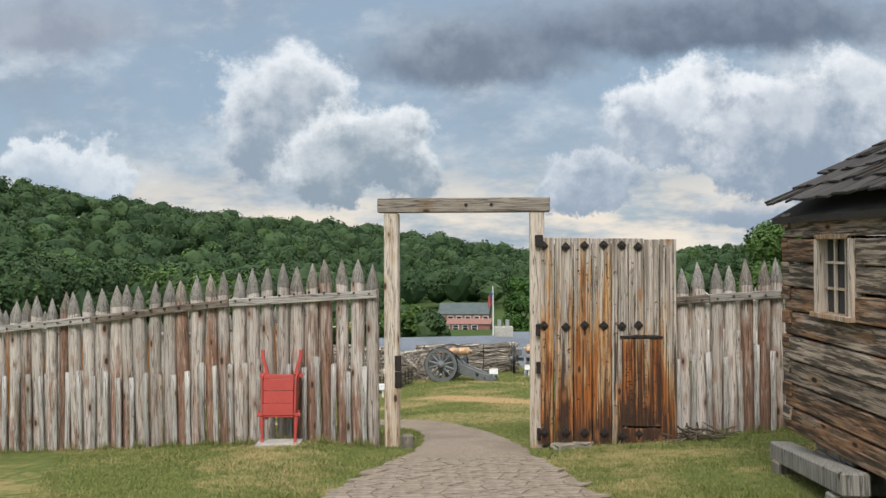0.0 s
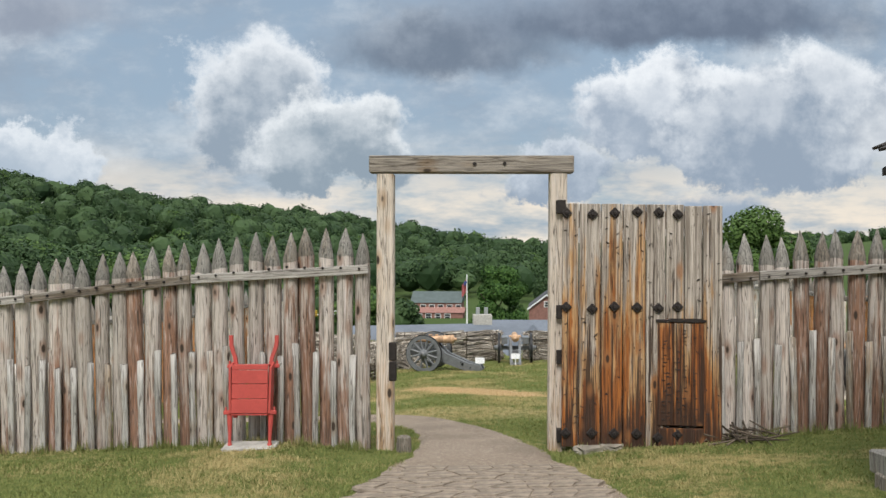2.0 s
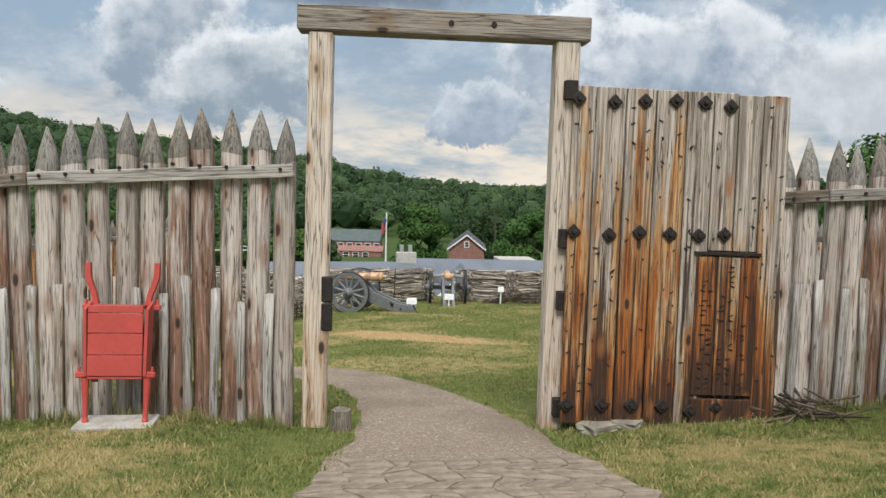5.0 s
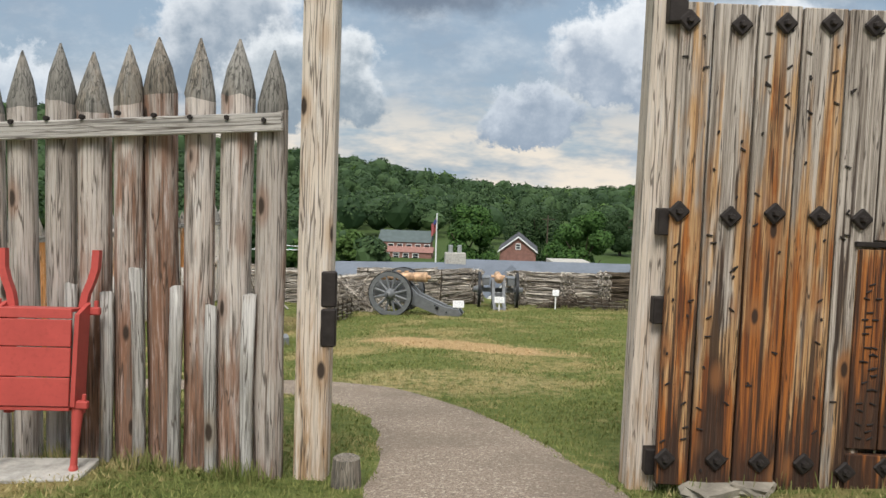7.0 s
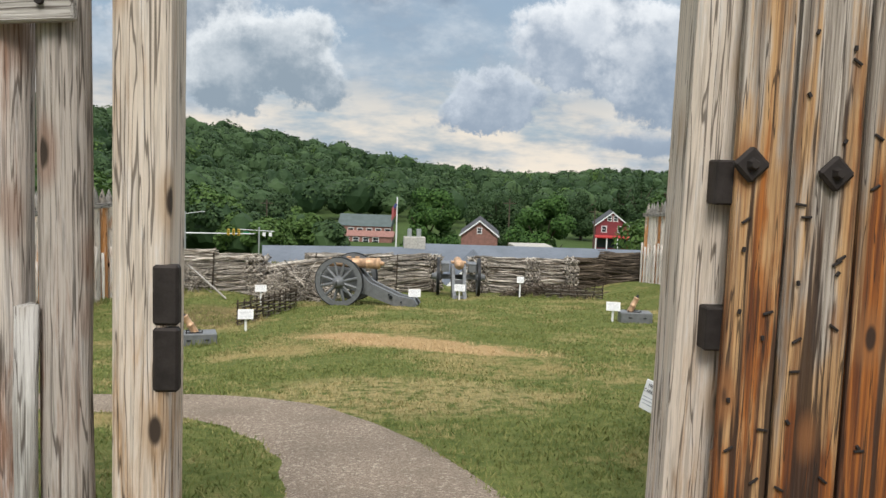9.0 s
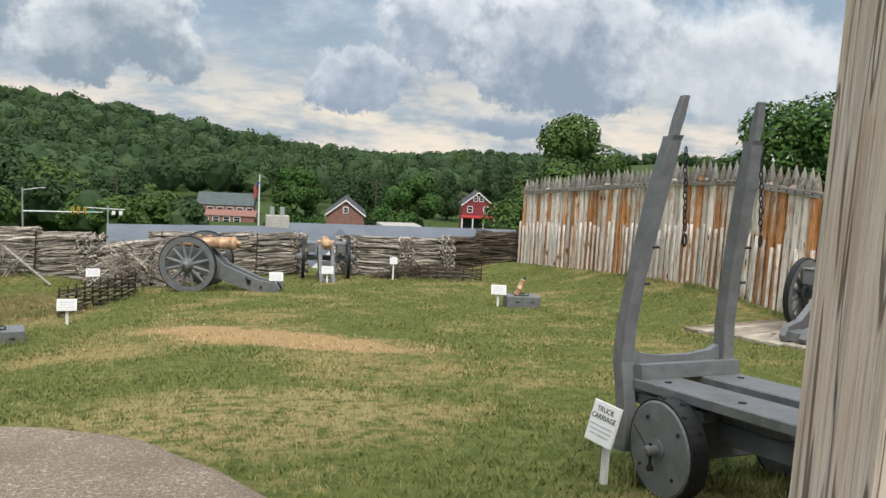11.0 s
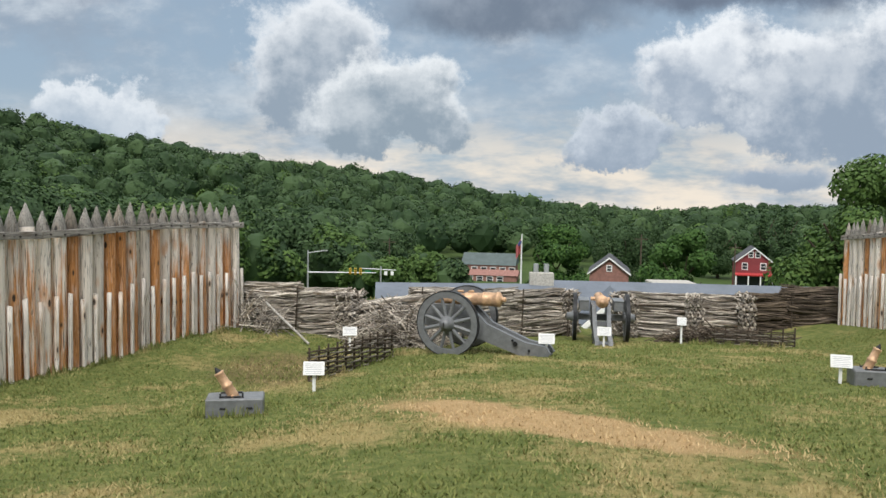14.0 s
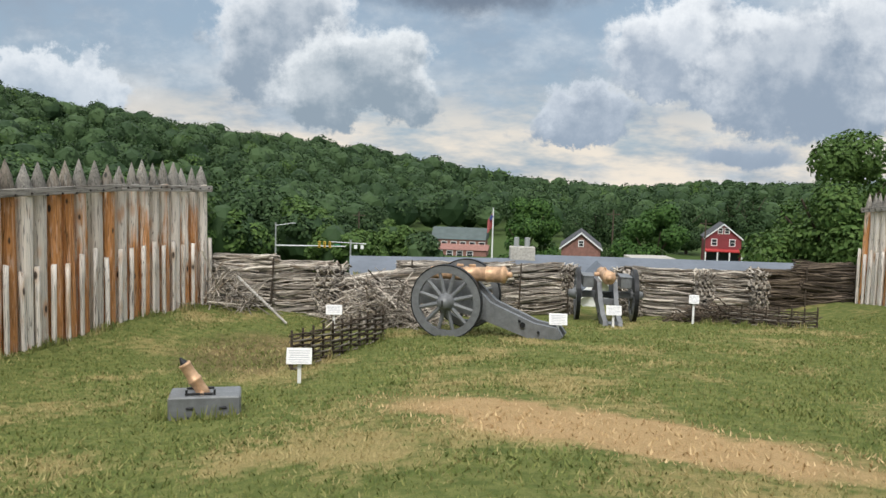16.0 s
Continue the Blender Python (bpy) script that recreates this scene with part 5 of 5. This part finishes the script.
def make_tree(x, y, h, width, seed, label, mat=None, leaves=16000, size=0.27, conifer=False):
    rnd = np.random.RandomState(seed)
    z = land(x, y)
    t = empty("tree", pose(x, y, z), label, "tree", "trees of the town")
    bm = rod(bmesh.new(), (0, 0, -0.3), (0, 0, h * 0.55), width * 0.035, width * 0.018, 10)
    part("trunk", bm, M_BARK, t)
    for i in range(6):
        a = i * 1.05 + rnd.random()
        part("limb", rod(bmesh.new(), (0, 0, h * (0.25 + 0.05 * i)), (math.cos(a) * width * 0.3, math.sin(a) * width * 0.3, h * (0.5 + 0.06 * i)), width * 0.014, width * 0.005, 6), M_BARK, t)
    cs, rs = [], []
    if conifer:
        for i in range(14):
            u = i / 13
            for q in range(4):
                a = rnd.random() * 6.28
                cs.append((math.cos(a) * width * 0.3 * (1 - u), math.sin(a) * width * 0.3 * (1 - u), h * (0.15 + 0.82 * u)))
                rs.append(width * (0.20 * (1 - u) + 0.03))
    else:
        for i in range(38):
            a, u = rnd.random() * 6.28, rnd.random()
            prof = math.sin(math.pi * min(1, 0.16 + 0.80 * u)) ** 0.6
            rr = width * 0.40 * prof * math.sqrt(rnd.random())
            cs.append((rr * math.cos(a), rr * math.sin(a), h * (0.16 + 0.74 * u)))
            rs.append(width * (0.10 + 0.09 * rnd.random()))
    part("crown", quads_mesh("crown", leaf_cloud(cs, rs, leaves, size, rnd), mat or M_LEAVES), None, t)


def polar(az, r):
    return math.sin(radians(az)) * r, math.cos(radians(az)) * r


GREEN = "full green broadleaf tree standing in the town"
make_tree(*polar(5.6, 150), 17.5, 11.5, 1, GREEN)
make_tree(*polar(13.2, 140), 17.0, 12, 2, GREEN)
make_tree(*polar(21.8, 105), 22.5, 17.5, 3, "tall green tree with a lighter ragged crown", M_LIGHTLEAF, 26000, 0.26)
make_tree(*polar(35.6, 95), 20.3, 18, 4, GREEN)
make_tree(*polar(42.8, 90), 15.5, 19, 5, GREEN)
make_tree(*polar(19.8, 250), 21, 10, 6, "dark pointed conifer behind the houses", M_FOREST, 5000, 0.35, True)
make_tree(*polar(18.6, 255), 21, 9, 7, "dark pointed conifer behind the houses", M_FOREST, 5000, 0.35, True)
make_tree(*polar(10.3, 230), 15, 20, 8, GREEN, M_FOREST)
make_tree(*polar(-4.0, 205), 13, 15, 9, GREEN, M_FOREST)
make_tree(*polar(16.0, 255), 15, 14, 13, GREEN, M_FOREST)


FOOT_AZ = np.array([-34, -30, -25, -16, -10.7, -5.2, -1.0])
FOOT_EL = np.array([2.0, 1.5, 0.7, -0.8, -1.2, -3.0, -3.6])


def make_forest():
    rnd = np.random.RandomState(11)
    dark, light, cores = [], [], []
    bm = bmesh.new()
    bmesh.ops.create_icosphere(bm, subdivisions=2, radius=1)
    ball = np.array([v.co[:] for v in bm.verts])
    tri = np.array([[v.index for v in f.verts] for f in bm.faces])
    bm.free()

    def crown(x, y, z, s, h, leaves, size, into, core=0.76):
        """A broad domed crown: lobes over an ellipsoid, leaves on the lobes."""
        k = rnd.randint(7, 11)
        a, u = rnd.uniform(0, 6.28, k), rnd.uniform(-0.25, 1.0, k)
        c = np.sqrt(1 - u * u)
        mid = np.array([x, y, z + h * 0.58])
        half = np.array([s * 0.66, s * 0.66, h * 0.30])
        cs = mid + np.stack([c * np.cos(a), c * np.sin(a), u], 1) * half
        into.append(leaf_cloud(cs, s * (0.34 + 0.20 * rnd.random(k)), leaves, size, rnd))
        rough = 0.88 + 0.24 * rnd.random((42, 1))
        cores.append(mid + ball * np.array([s * core, s * core, h * core * 0.5]) * rough)

    n = 0
    while n < 2350:
        az = rnd.uniform(-37, 53)
        rr = float(np.interp(az, RIDGE_AZ, RIDGE_R))
        lo = 0.40 if az < -3 else (0.42 if az < 5 else 0.32)
        r = rr * math.sqrt(rnd.uniform(lo ** 2, 1.03 ** 2))
        if az > 6 and rnd.random() < 0.25:
            r = rr * rnd.uniform(0.93, 1.02)
        # a pasture on the far slope stays open
        if 27.5 < az < 37 and 0.45 < r / rr < 0.97:
            continue
        x, y = polar(az, r)
        s = rnd.uniform(4.0, 7.4) * (1.0 if r < 560 else 1.25)
        crown(x, y, land(x, y) - (4.0 if r > 700 else 0.0), s, s * rnd.uniform(1.7, 2.3), 330 if r < 560 else 150, 0.62 if r < 560 else 1.15, light if rnd.random() < 0.07 else dark)
        n += 1
    # the lighter, nearer trees along the foot of the hill
    for i in range(115):
        az = -34 + 33 * (i + rnd.random()) / 115
        r = rnd.uniform(150, 205)
        x, y = polar(az, r)
        z = land(x, y)
        h = max(8.0, math.tan(radians(float(np.interp(az, FOOT_AZ, FOOT_EL)))) * (r - 12) - 0.5 - z) * rnd.uniform(0.74, 1.06)
        crown(x, y, z, h * rnd.uniform(0.30, 0.42), h, 1500, 0.44, light if rnd.random() < 0.5 else dark, 0.62)
    tagged(new("forest", quads_mesh("forest", np.concatenate(dark), M_FOREST)), "dense dark green woods covering the hillside", "forest", kind="stuff")
    cv = np.concatenate(cores)
    faces = (tri[None] + 42 * np.arange(len(cv) // 42)[:, None, None]).reshape(-1, 3)
    me = raw_mesh("forest_shade", cv.tolist(), faces.tolist(), M_FOREST)
    tagged(new("forest", me), "deep green inner foliage of the hillside woods", "forest", kind="stuff")
    tagged(new("forest", quads_mesh("forest", np.concatenate(light), M_LIGHTLEAF)), "lighter green trees along the foot of the hill", "forest", kind="stuff")


make_forest()


# ---- the town ----
def gable_house(name, x, y, z, w, d, h, roof_h, rz, wall, roof, label, windows=(), front_gable=True, porch=False, category="house"):
    """A house with its front at -y; the ridge runs back from the gable, or along the front."""
    H = empty(name, pose(x, y, z, 0, 0, rz), label, category)
    part("wall", boxed((0, 0, h / 2 - 1.5), (w, d, h + 3), bev=0), wall, H)
    o = 0.35
    if front_gable:
        part("gable", extrude_outline([(-w / 2, h), (w / 2, h), (0, h + roof_h)], d - 0.02, 1), wall, H)
        for s in (-1, 1):
            part("roof", extrude_outline([(0, h + roof_h + 0.25), (s * (w / 2 + o), h - roof_h * o / (w / 2) + 0.25), (s * (w / 2 + o), h - roof_h * o / (w / 2)), (0, h + roof_h)], d + 0.8, 1), roof, H)
            part("verge_board", extrude_outline([(0, h + roof_h + 0.2), (s * (w / 2 + o), h - roof_h * o / (w / 2) + 0.2), (s * (w / 2 + o), h - roof_h * o / (w / 2) - 0.12), (0, h + roof_h - 0.12)], 0.12, 1), M_WHITE, H, at=pose(0, -d / 2 - 0.42, 0))
    else:
        part("roof", extrude_outline([(-d / 2 - o, h), (d / 2 + o, h), (0, h + roof_h)], w + 0.8, 0), roof, H)
    for wx, wz, ww, wh in windows:
        win = part("window", boxed((wx, -d / 2 - 0.03, wz), (ww + 0.3, 0.1, wh + 0.3), bev=0), M_WHITE, H)
        part("pane", boxed((wx, -d / 2 - 0.09, wz + wh / 4 + 0.02), (ww, 0.04, wh / 2 - 0.06), bev=0), M_GLASS, win)
        part("pane", boxed((wx, -d / 2 - 0.09, wz - wh / 4 - 0.02), (ww, 0.04, wh / 2 - 0.06), bev=0), M_GLASS, win)
    if porch:
        part("porch_roof", boxed((0, -d / 2 - 1.1, 2.9), (w + 0.4, 2.4, 0.25), (6, 0, 0), 0), plain("porch_red", (0.45, 0.05, 0.05)), H)
        # dark panel on the wall paints the shade under the porch roof
        part("porch_recess", boxed((0, -d / 2 - 0.05, 1.4), (w * 0.9, 0.2, 2.4), bev=0), M_GLASS, H)
        for s in (-1, -0.33, 0.33, 1):
            part("porch_post", boxed((s * w / 2, -d / 2 - 2.0, 1.4), (0.28, 0.28, 2.8), bev=0), M_WHITE, H)
    return H


K = 1.85
gable_house("house", 0.22 + 34.7 * K, 15.95 + 100 * K, -0.56 - 9.67 * K, 7.6, 10, 5.6, 3.0, -14, M_CLAD, M_ROOF_D, "red-clad town house with white gable, shutters and porch", ((-1.9, 4.6, 1.0, 1.3), (1.9, 4.6, 1.0, 1.3), (-0.7, 7.2, 0.8, 1.1), (0.7, 7.2, 0.8, 1.1)), porch=True)
K = 1.5
gable_house("house", 0.22 + 17.4 * K, 15.95 + 100 * K, -0.56 - 9.9 * K, 6.8, 12, 2.6, 2.6, -10, M_BRICK, M_ROOF_D, "small red-brick gabled house", ((0, 3.4, 0.7, 0.9),))
K = 2.3
gable_house("school_building", 6.6, 15.95 + 100 * K, -1.3 - 9.6 * K, 14.5, 12, 5.3, 3.0, -8, M_BRICK, M_ROOF_G, "long brick building with a green-grey roof", [(-9 + 2.6 * i, 3.9, 1.4, 1.5) for i in range(7) if abs(-9 + 2.6 * i) < 6.8], front_gable=False, category="building")
gable_house("annex", 7.2, 15.95 + 92 * K, -0.56 - 9.35 * K, 12, 8, 2.6, 1.2, -8, M_BRICK, M_BRICK, "low brick annex with a shallow red roof", [(-6 + 2.6 * i, 1.6, 1.4, 1.3) for i in range(4)], front_gable=False, category="building")
# low museum roofs below the bank
K = 0.46
gable_house("museum_wing", 1.2, 66.0, -10.5, 12.5, 14, 2.6, 2.3, 6, M_WHITE, M_ROOF, "long low building with a broad grey roof", front_gable=False, category="building")
gable_house("museum_wing", 14.0, 70.0, -10.45, 17, 12, 2.7, 2.0, -4, M_WHITE, M_ROOF, "long low building with a broad grey roof", front_gable=False, category="building")
gable_house("white_shed", 7.2, 54.5, -8.9, 2.6, 4, 2.7, 1.3, -8, M_WHITE, M_ROOF, "small white gabled shed behind the bank", category="shed")
gable_house("house", 68, 150, -20.5, 6.5, 8, 3.0, 2.0, -20, M_WHITE, M_ROOF_D, "small white house among the trees", ((0, 1.6, 1, 1.2),))
sh = part("chimney", boxed((0, 0, 0.2), (1.5, 0.8, 1.5), bev=0.03), M_CONC, at=pose(4.9, 66.5, -5.85))
tagged(sh, "low block chimney with two vents on the roof", "chimney")
for dx in (-0.35, 0.3):
    part("vent", rod(bmesh.new(), (dx, 0, 0.9), (dx, 0, 1.5), 0.16), M_STEEL, sh)
hut = part("roof_plant", boxed((0, 0, 0), (3.6, 3, 1.3), bev=0.05), M_CONC, at=pose(17.3, 84, -7.6))
tagged(hut, "tan block plant house on the roof", "plant house")
part("plant_footing", boxed((0, 0, -3.5), (3.4, 2.8, 6.5), bev=0), M_CONC, hut)


def make_flagpole():
    f = empty("flagpole", pose(10.4, 171, -21), "white flagpole with a limp striped flag", "flagpole")
    part("pole", rod(bmesh.new(), (0, 0, 0), (0, 0, 14.4), 0.2, 0.12), M_WHITE, f)
    bm = bmesh.new()
    g = [[bm.verts.new((-0.15 - 0.9 * u, 0.35 * math.sin(u * 7), 13.4 - 2.6 * v - 1.3 * u)) for u in (0, .2, .4, .6, .8, 1)] for v in (0, .25, .5, .75, 1)]
    for a, b in zip(g, g[1:]):
        for i in range(5):
            bm.faces.new((a[i], a[i + 1], b[i + 1], b[i]))
    fl = part("flag", bm, plain("flag_red", (0.45, 0.12, 0.12), 0.8, 0, 0.3), f)
    part("canton", boxed((-0.4, -0.25, 12.6), (0.5, 0.06, 1.0), (0, 30, 0), 0), plain("flag_blue", (0.06, 0.08, 0.22)), fl)


make_flagpole()


def make_signals():
    x0, y0 = -24.5, 140.0
    s = empty("traffic_signal", pose(x0, y0, -20.8), "grey street pole with a long signal arm and lights", "traffic light")
    part("pole", rod(bmesh.new(), (0, 0, 0), (0, 0, 12.3), 0.16, 0.1), M_STEEL, s)
    part("lamp_arm", rod(bmesh.new(), (0, 0, 11.9), (2.4, 0, 12.3), 0.06), M_STEEL, s)
    part("lamp_head", boxed((2.6, 0, 12.3), (0.8, 0.3, 0.16), bev=0.03), M_STEEL, s)
    part("signal_arm", rod(bmesh.new(), (0, 0, 8.9), (10.6, 0, 9.0), 0.12, 0.07), M_STEEL, s)
    for x in (6.6, 7.4, 8.2):
        h = part("signal_head", boxed((x, -0.1, 9.2), (0.34, 0.3, 1.0), bev=0.03), M_YELLOW, s)
        for z in (8.9, 9.2, 9.5):
            part("lens", rod(bmesh.new(), (x, -0.27, z), (x, -0.25, z), 0.1), M_TIRE, h)
    p = empty("traffic_signal", pose(x0 + 11, y0 + 3, -20.8), "grey signal pole with small white sign boards", "traffic light")
    part("pole", rod(bmesh.new(), (0, 0, 0), (0, 0, 9.8), 0.13), M_STEEL, p)
    part("signal_arm", rod(bmesh.new(), (-3, 0, 9.4), (2.4, 0, 9.2), 0.07), M_STEEL, p)
    for x in (0.8, 1.8):
        part("sign_board", boxed((x, -0.1, 8.7), (0.5, 0.08, 0.6), bev=0), M_WHITE, p)
    part("street_sign", boxed((-2.0, -0.1, 8.9), (0.9, 0.06, 0.35), bev=0), plain("street_green", (0.03, 0.2, 0.1)), p)


make_signals()
for az, r, h in ((10.9, 165, 15), (-5.0, 175, 13), (16.6, 185, 13)):
    x, y = polar(az, r)
    u = empty("utility_pole", pose(x, y, land(x, y)), "tall brown wooden utility pole with a crossarm", "utility pole", "utility poles")
    part("pole", rod(bmesh.new(), (0, 0, 0), (0, 0, h), 0.17, 0.12), M_BARK, u)
    part("crossarm", boxed((0, 0, h - 0.8), (2.4, 0.12, 0.14), bev=0), M_BARK, u)


# ---- grass ----
def make_grass():
    rnd = np.random.RandomState(5)
    n = 330000
    y = 7.5 + 30 * rnd.random(n) ** 1.5
    x = (rnd.random(n) - 0.5) * 2 * (4.5 + 0.36 * (y - 7.5)) + 0.3
    lx, ly = np.array([p.x for p in PATH_PTS]), np.array([p.y for p in PATH_PTS])
    half = np.array([p.z for p in PATH_PTS]) / 2
    keep = np.ones(n, bool)
    for a, b, c in zip(lx, ly, half):
        keep &= (x - a) ** 2 + (y - b) ** 2 > (c * (0.97 + 0.05 * np.sin(x * 9 + y * 7))) ** 2
    # the dry strip is nearly bare
    e = y - (25.75 - 0.66 * x)
    keep &= ((e / 1.0) ** 2 + ((x - 1.25) / 2.3) ** 2 > 0.95) | (rnd.random(n) < 0.4)
    x, y = x[keep], y[keep]
    tall = np.zeros(len(x))
    # longer tufts left along the fences and the gate
    for (ax, ay), (bx, by), cnt in (((-1.2, 13.5), (-5.2, 14.15), 2600), ((-5.2, 14.15), (-9, 14.95), 1200), ((1.7, 13.3), (3.8, 13.2), 900), ((3.8, 13.15), (7, 13.05), 1500), ((-7.55, 28.1), (-5.2, 35.1), 1600), ((11.35, 24), (11.45, 33), 1600), ((-2.4, 29.9), (-1.0, 33.4), 900), ((6.3, 37.3), (8.6, 36.3), 900), ((2.9, 16.9), (4.2, 15.8), 700), ((-3.4, 26.3), (-2.4, 26.2), 300), ((-5.4, 37.2), (-2.6, 37.6), 2600), ((-2.4, 37.9), (0.0, 39.4), 1200), ((0.2, 39.6), (2.6, 40.8), 1200), ((6.0, 40.8), (11.3, 41.0), 2600)):
        q = rnd.random(cnt)
        x = np.concatenate([x, ax + (bx - ax) * q + rnd.normal(size=cnt) * 0.06])
        y = np.concatenate([y, ay + (by - ay) * q + rnd.normal(size=cnt) * 0.06])
        tall = np.concatenate([tall, rnd.random(cnt) * (0.5 + 0.5 * np.sin(q * 37))])
    gx, gy = np.arange(-18, 18.01, 0.4), np.arange(7, 43.1, 0.4)
    grid = np.array([[land(float(a), float(b)) for a in gx] for b in gy])
    fx, fy = (x - gx[0]) / 0.4, (y - gy[0]) / 0.4
    i, j = np.clip(fx.astype(int), 0, len(gx) - 2), np.clip(fy.astype(int), 0, len(gy) - 2)
    u, v = fx - i, fy - j
    z = grid[j, i] * (1 - u) * (1 - v) + grid[j, i + 1] * u * (1 - v) + grid[j + 1, i] * (1 - u) * v + grid[j + 1, i + 1] * u * v
    m = len(x)
    a = rnd.random(m) * 6.28
    h = 0.016 + 0.026 * rnd.random(m) + 0.17 * np.maximum(tall, 0) ** 1.5
    w = 0.0045 * (1 + 0.09 * (y - 8))
    lean = rnd.normal(size=(m, 2)) * 0.025
    base = np.stack([x, y, z - 0.012], 1)
    side = np.stack([np.cos(a) * w, np.sin(a) * w, 0 * a], 1)
    tip = base + np.stack([lean[:, 0], lean[:, 1], h + 0.012], 1)
    verts = np.stack([base - side, base + side, tip + side * 0.2, tip - side * 0.2], 1).reshape(-1, 3)
    tagged(new("grass", quads_mesh("grass", verts, M_GRASS)), "short mown grass blades, green and straw", "grass", kind="stuff")


def grass_material():
    m, k = material("grass_blades")
    g = k.n("ShaderNodeNewGeometry")
    r, pos = g.outputs["Random Per Island"], g.outputs["Position"]
    n1, n2 = k.noise(pos, 0.55, 5, 0.6), k.noise(pos, 5.5, 4, 0.65)
    col = k.mix(r, rgb(0.103, 0.138, 0.036), rgb(0.225, 0.232, 0.078))
    dry = k.ramp(k.math("ADD", k.math("ADD", n1, k.math("MULTIPLY", n2, 0.35)), k.math("MULTIPLY", k.math("SUBTRACT", r, 0.5), 0.2)), 0.66, 0.84)
    col = k.mix(dry, col, rgb(0.37, 0.305, 0.145))
    sp = k.n("ShaderNodeSeparateXYZ", {0: pos})
    e = k.math("SUBTRACT", sp.outputs[1], k.math("SUBTRACT", 25.75, k.math("MULTIPLY", sp.outputs[0], 0.66)))
    q = k.math("ADD", k.math("POWER", k.math("DIVIDE", e, 1.0), 2.0), k.math("POWER", k.math("DIVIDE", k.math("SUBTRACT", sp.outputs[0], 1.25), 2.3), 2.0))
    col = k.mix(k.ramp(k.math("ADD", q, k.math("MULTIPLY", k.math("SUBTRACT", n2, 0.5), 2.5)), 1.5, 0.7), col, k.mix(r, rgb(0.42, 0.29, 0.15), rgb(0.60, 0.45, 0.25)))
    qc = k.math("ADD", k.math("POWER", k.math("DIVIDE", k.math("SUBTRACT", sp.outputs[0], 0.6), 2.0), 2.0), k.math("POWER", k.math("DIVIDE", k.math("SUBTRACT", sp.outputs[1], 19.6), 1.5), 2.0))
    col = k.mix(k.math("MULTIPLY", k.math("MULTIPLY", k.ramp(qc, 1.3, 0.3), k.ramp(n2, 0.35, 0.6)), 0.75), col, rgb(0.46, 0.37, 0.19))
    finish(k, col, 0.8, None, spec=0.15)
    return m


M_GRASS = grass_material()
make_grass()


# ---- flagstones of the path, last ----
def make_flags():
    rnd = random.Random(21)
    nx, ny, s = 15, 24, 0.255
    y0 = 5.9
    grid = {}
    for j in range(ny + 1):
        for i in range(nx + 1):
            grid[i, j] = ((i - nx / 2) * s + rnd.uniform(-0.095, 0.095) + (s / 2 if j % 2 else 0), y0 + j * s + rnd.uniform(-0.09, 0.09))
    for j in range(ny):
        for i in range(nx):
            q = [grid[i, j], grid[i + 1, j], grid[i + 1, j + 1], grid[i, j + 1]]
            cx, cy = sum(p[0] for p in q) / 4, sum(p[1] for p in q) / 4
            if not on_path(cx + 0.25, cy, -0.12):
                continue
            pts = []
            for a, b in zip(q, q[1:] + q[:1]):
                mx, my = (a[0] + b[0]) / 2, (a[1] + b[1]) / 2
                pts += [a, (mx + rnd.uniform(-0.02, 0.02), my + rnd.uniform(-0.02, 0.02))]
            h = rnd.uniform(0.004, 0.016)
            cz = land(cx + 0.25, cy)
            low = [((p[0] - cx) * 0.96, (p[1] - cy) * 0.96, land(p[0] + 0.25, p[1]) - cz + 0.015) for p in pts]
            top = [(v[0] * 0.95, v[1] * 0.95, v[2] + 0.015 + h) for v in low]
            n = len(pts)
            faces = [tuple(range(n, 2 * n))] + [(k, (k + 1) % n, n + (k + 1) % n, n + k) for k in range(n)]
            part("flagstone", raw_mesh("flagstone", low + top, faces, M_FLAG), None, path, at=pose(cx + 0.25, cy, cz))


make_flags()
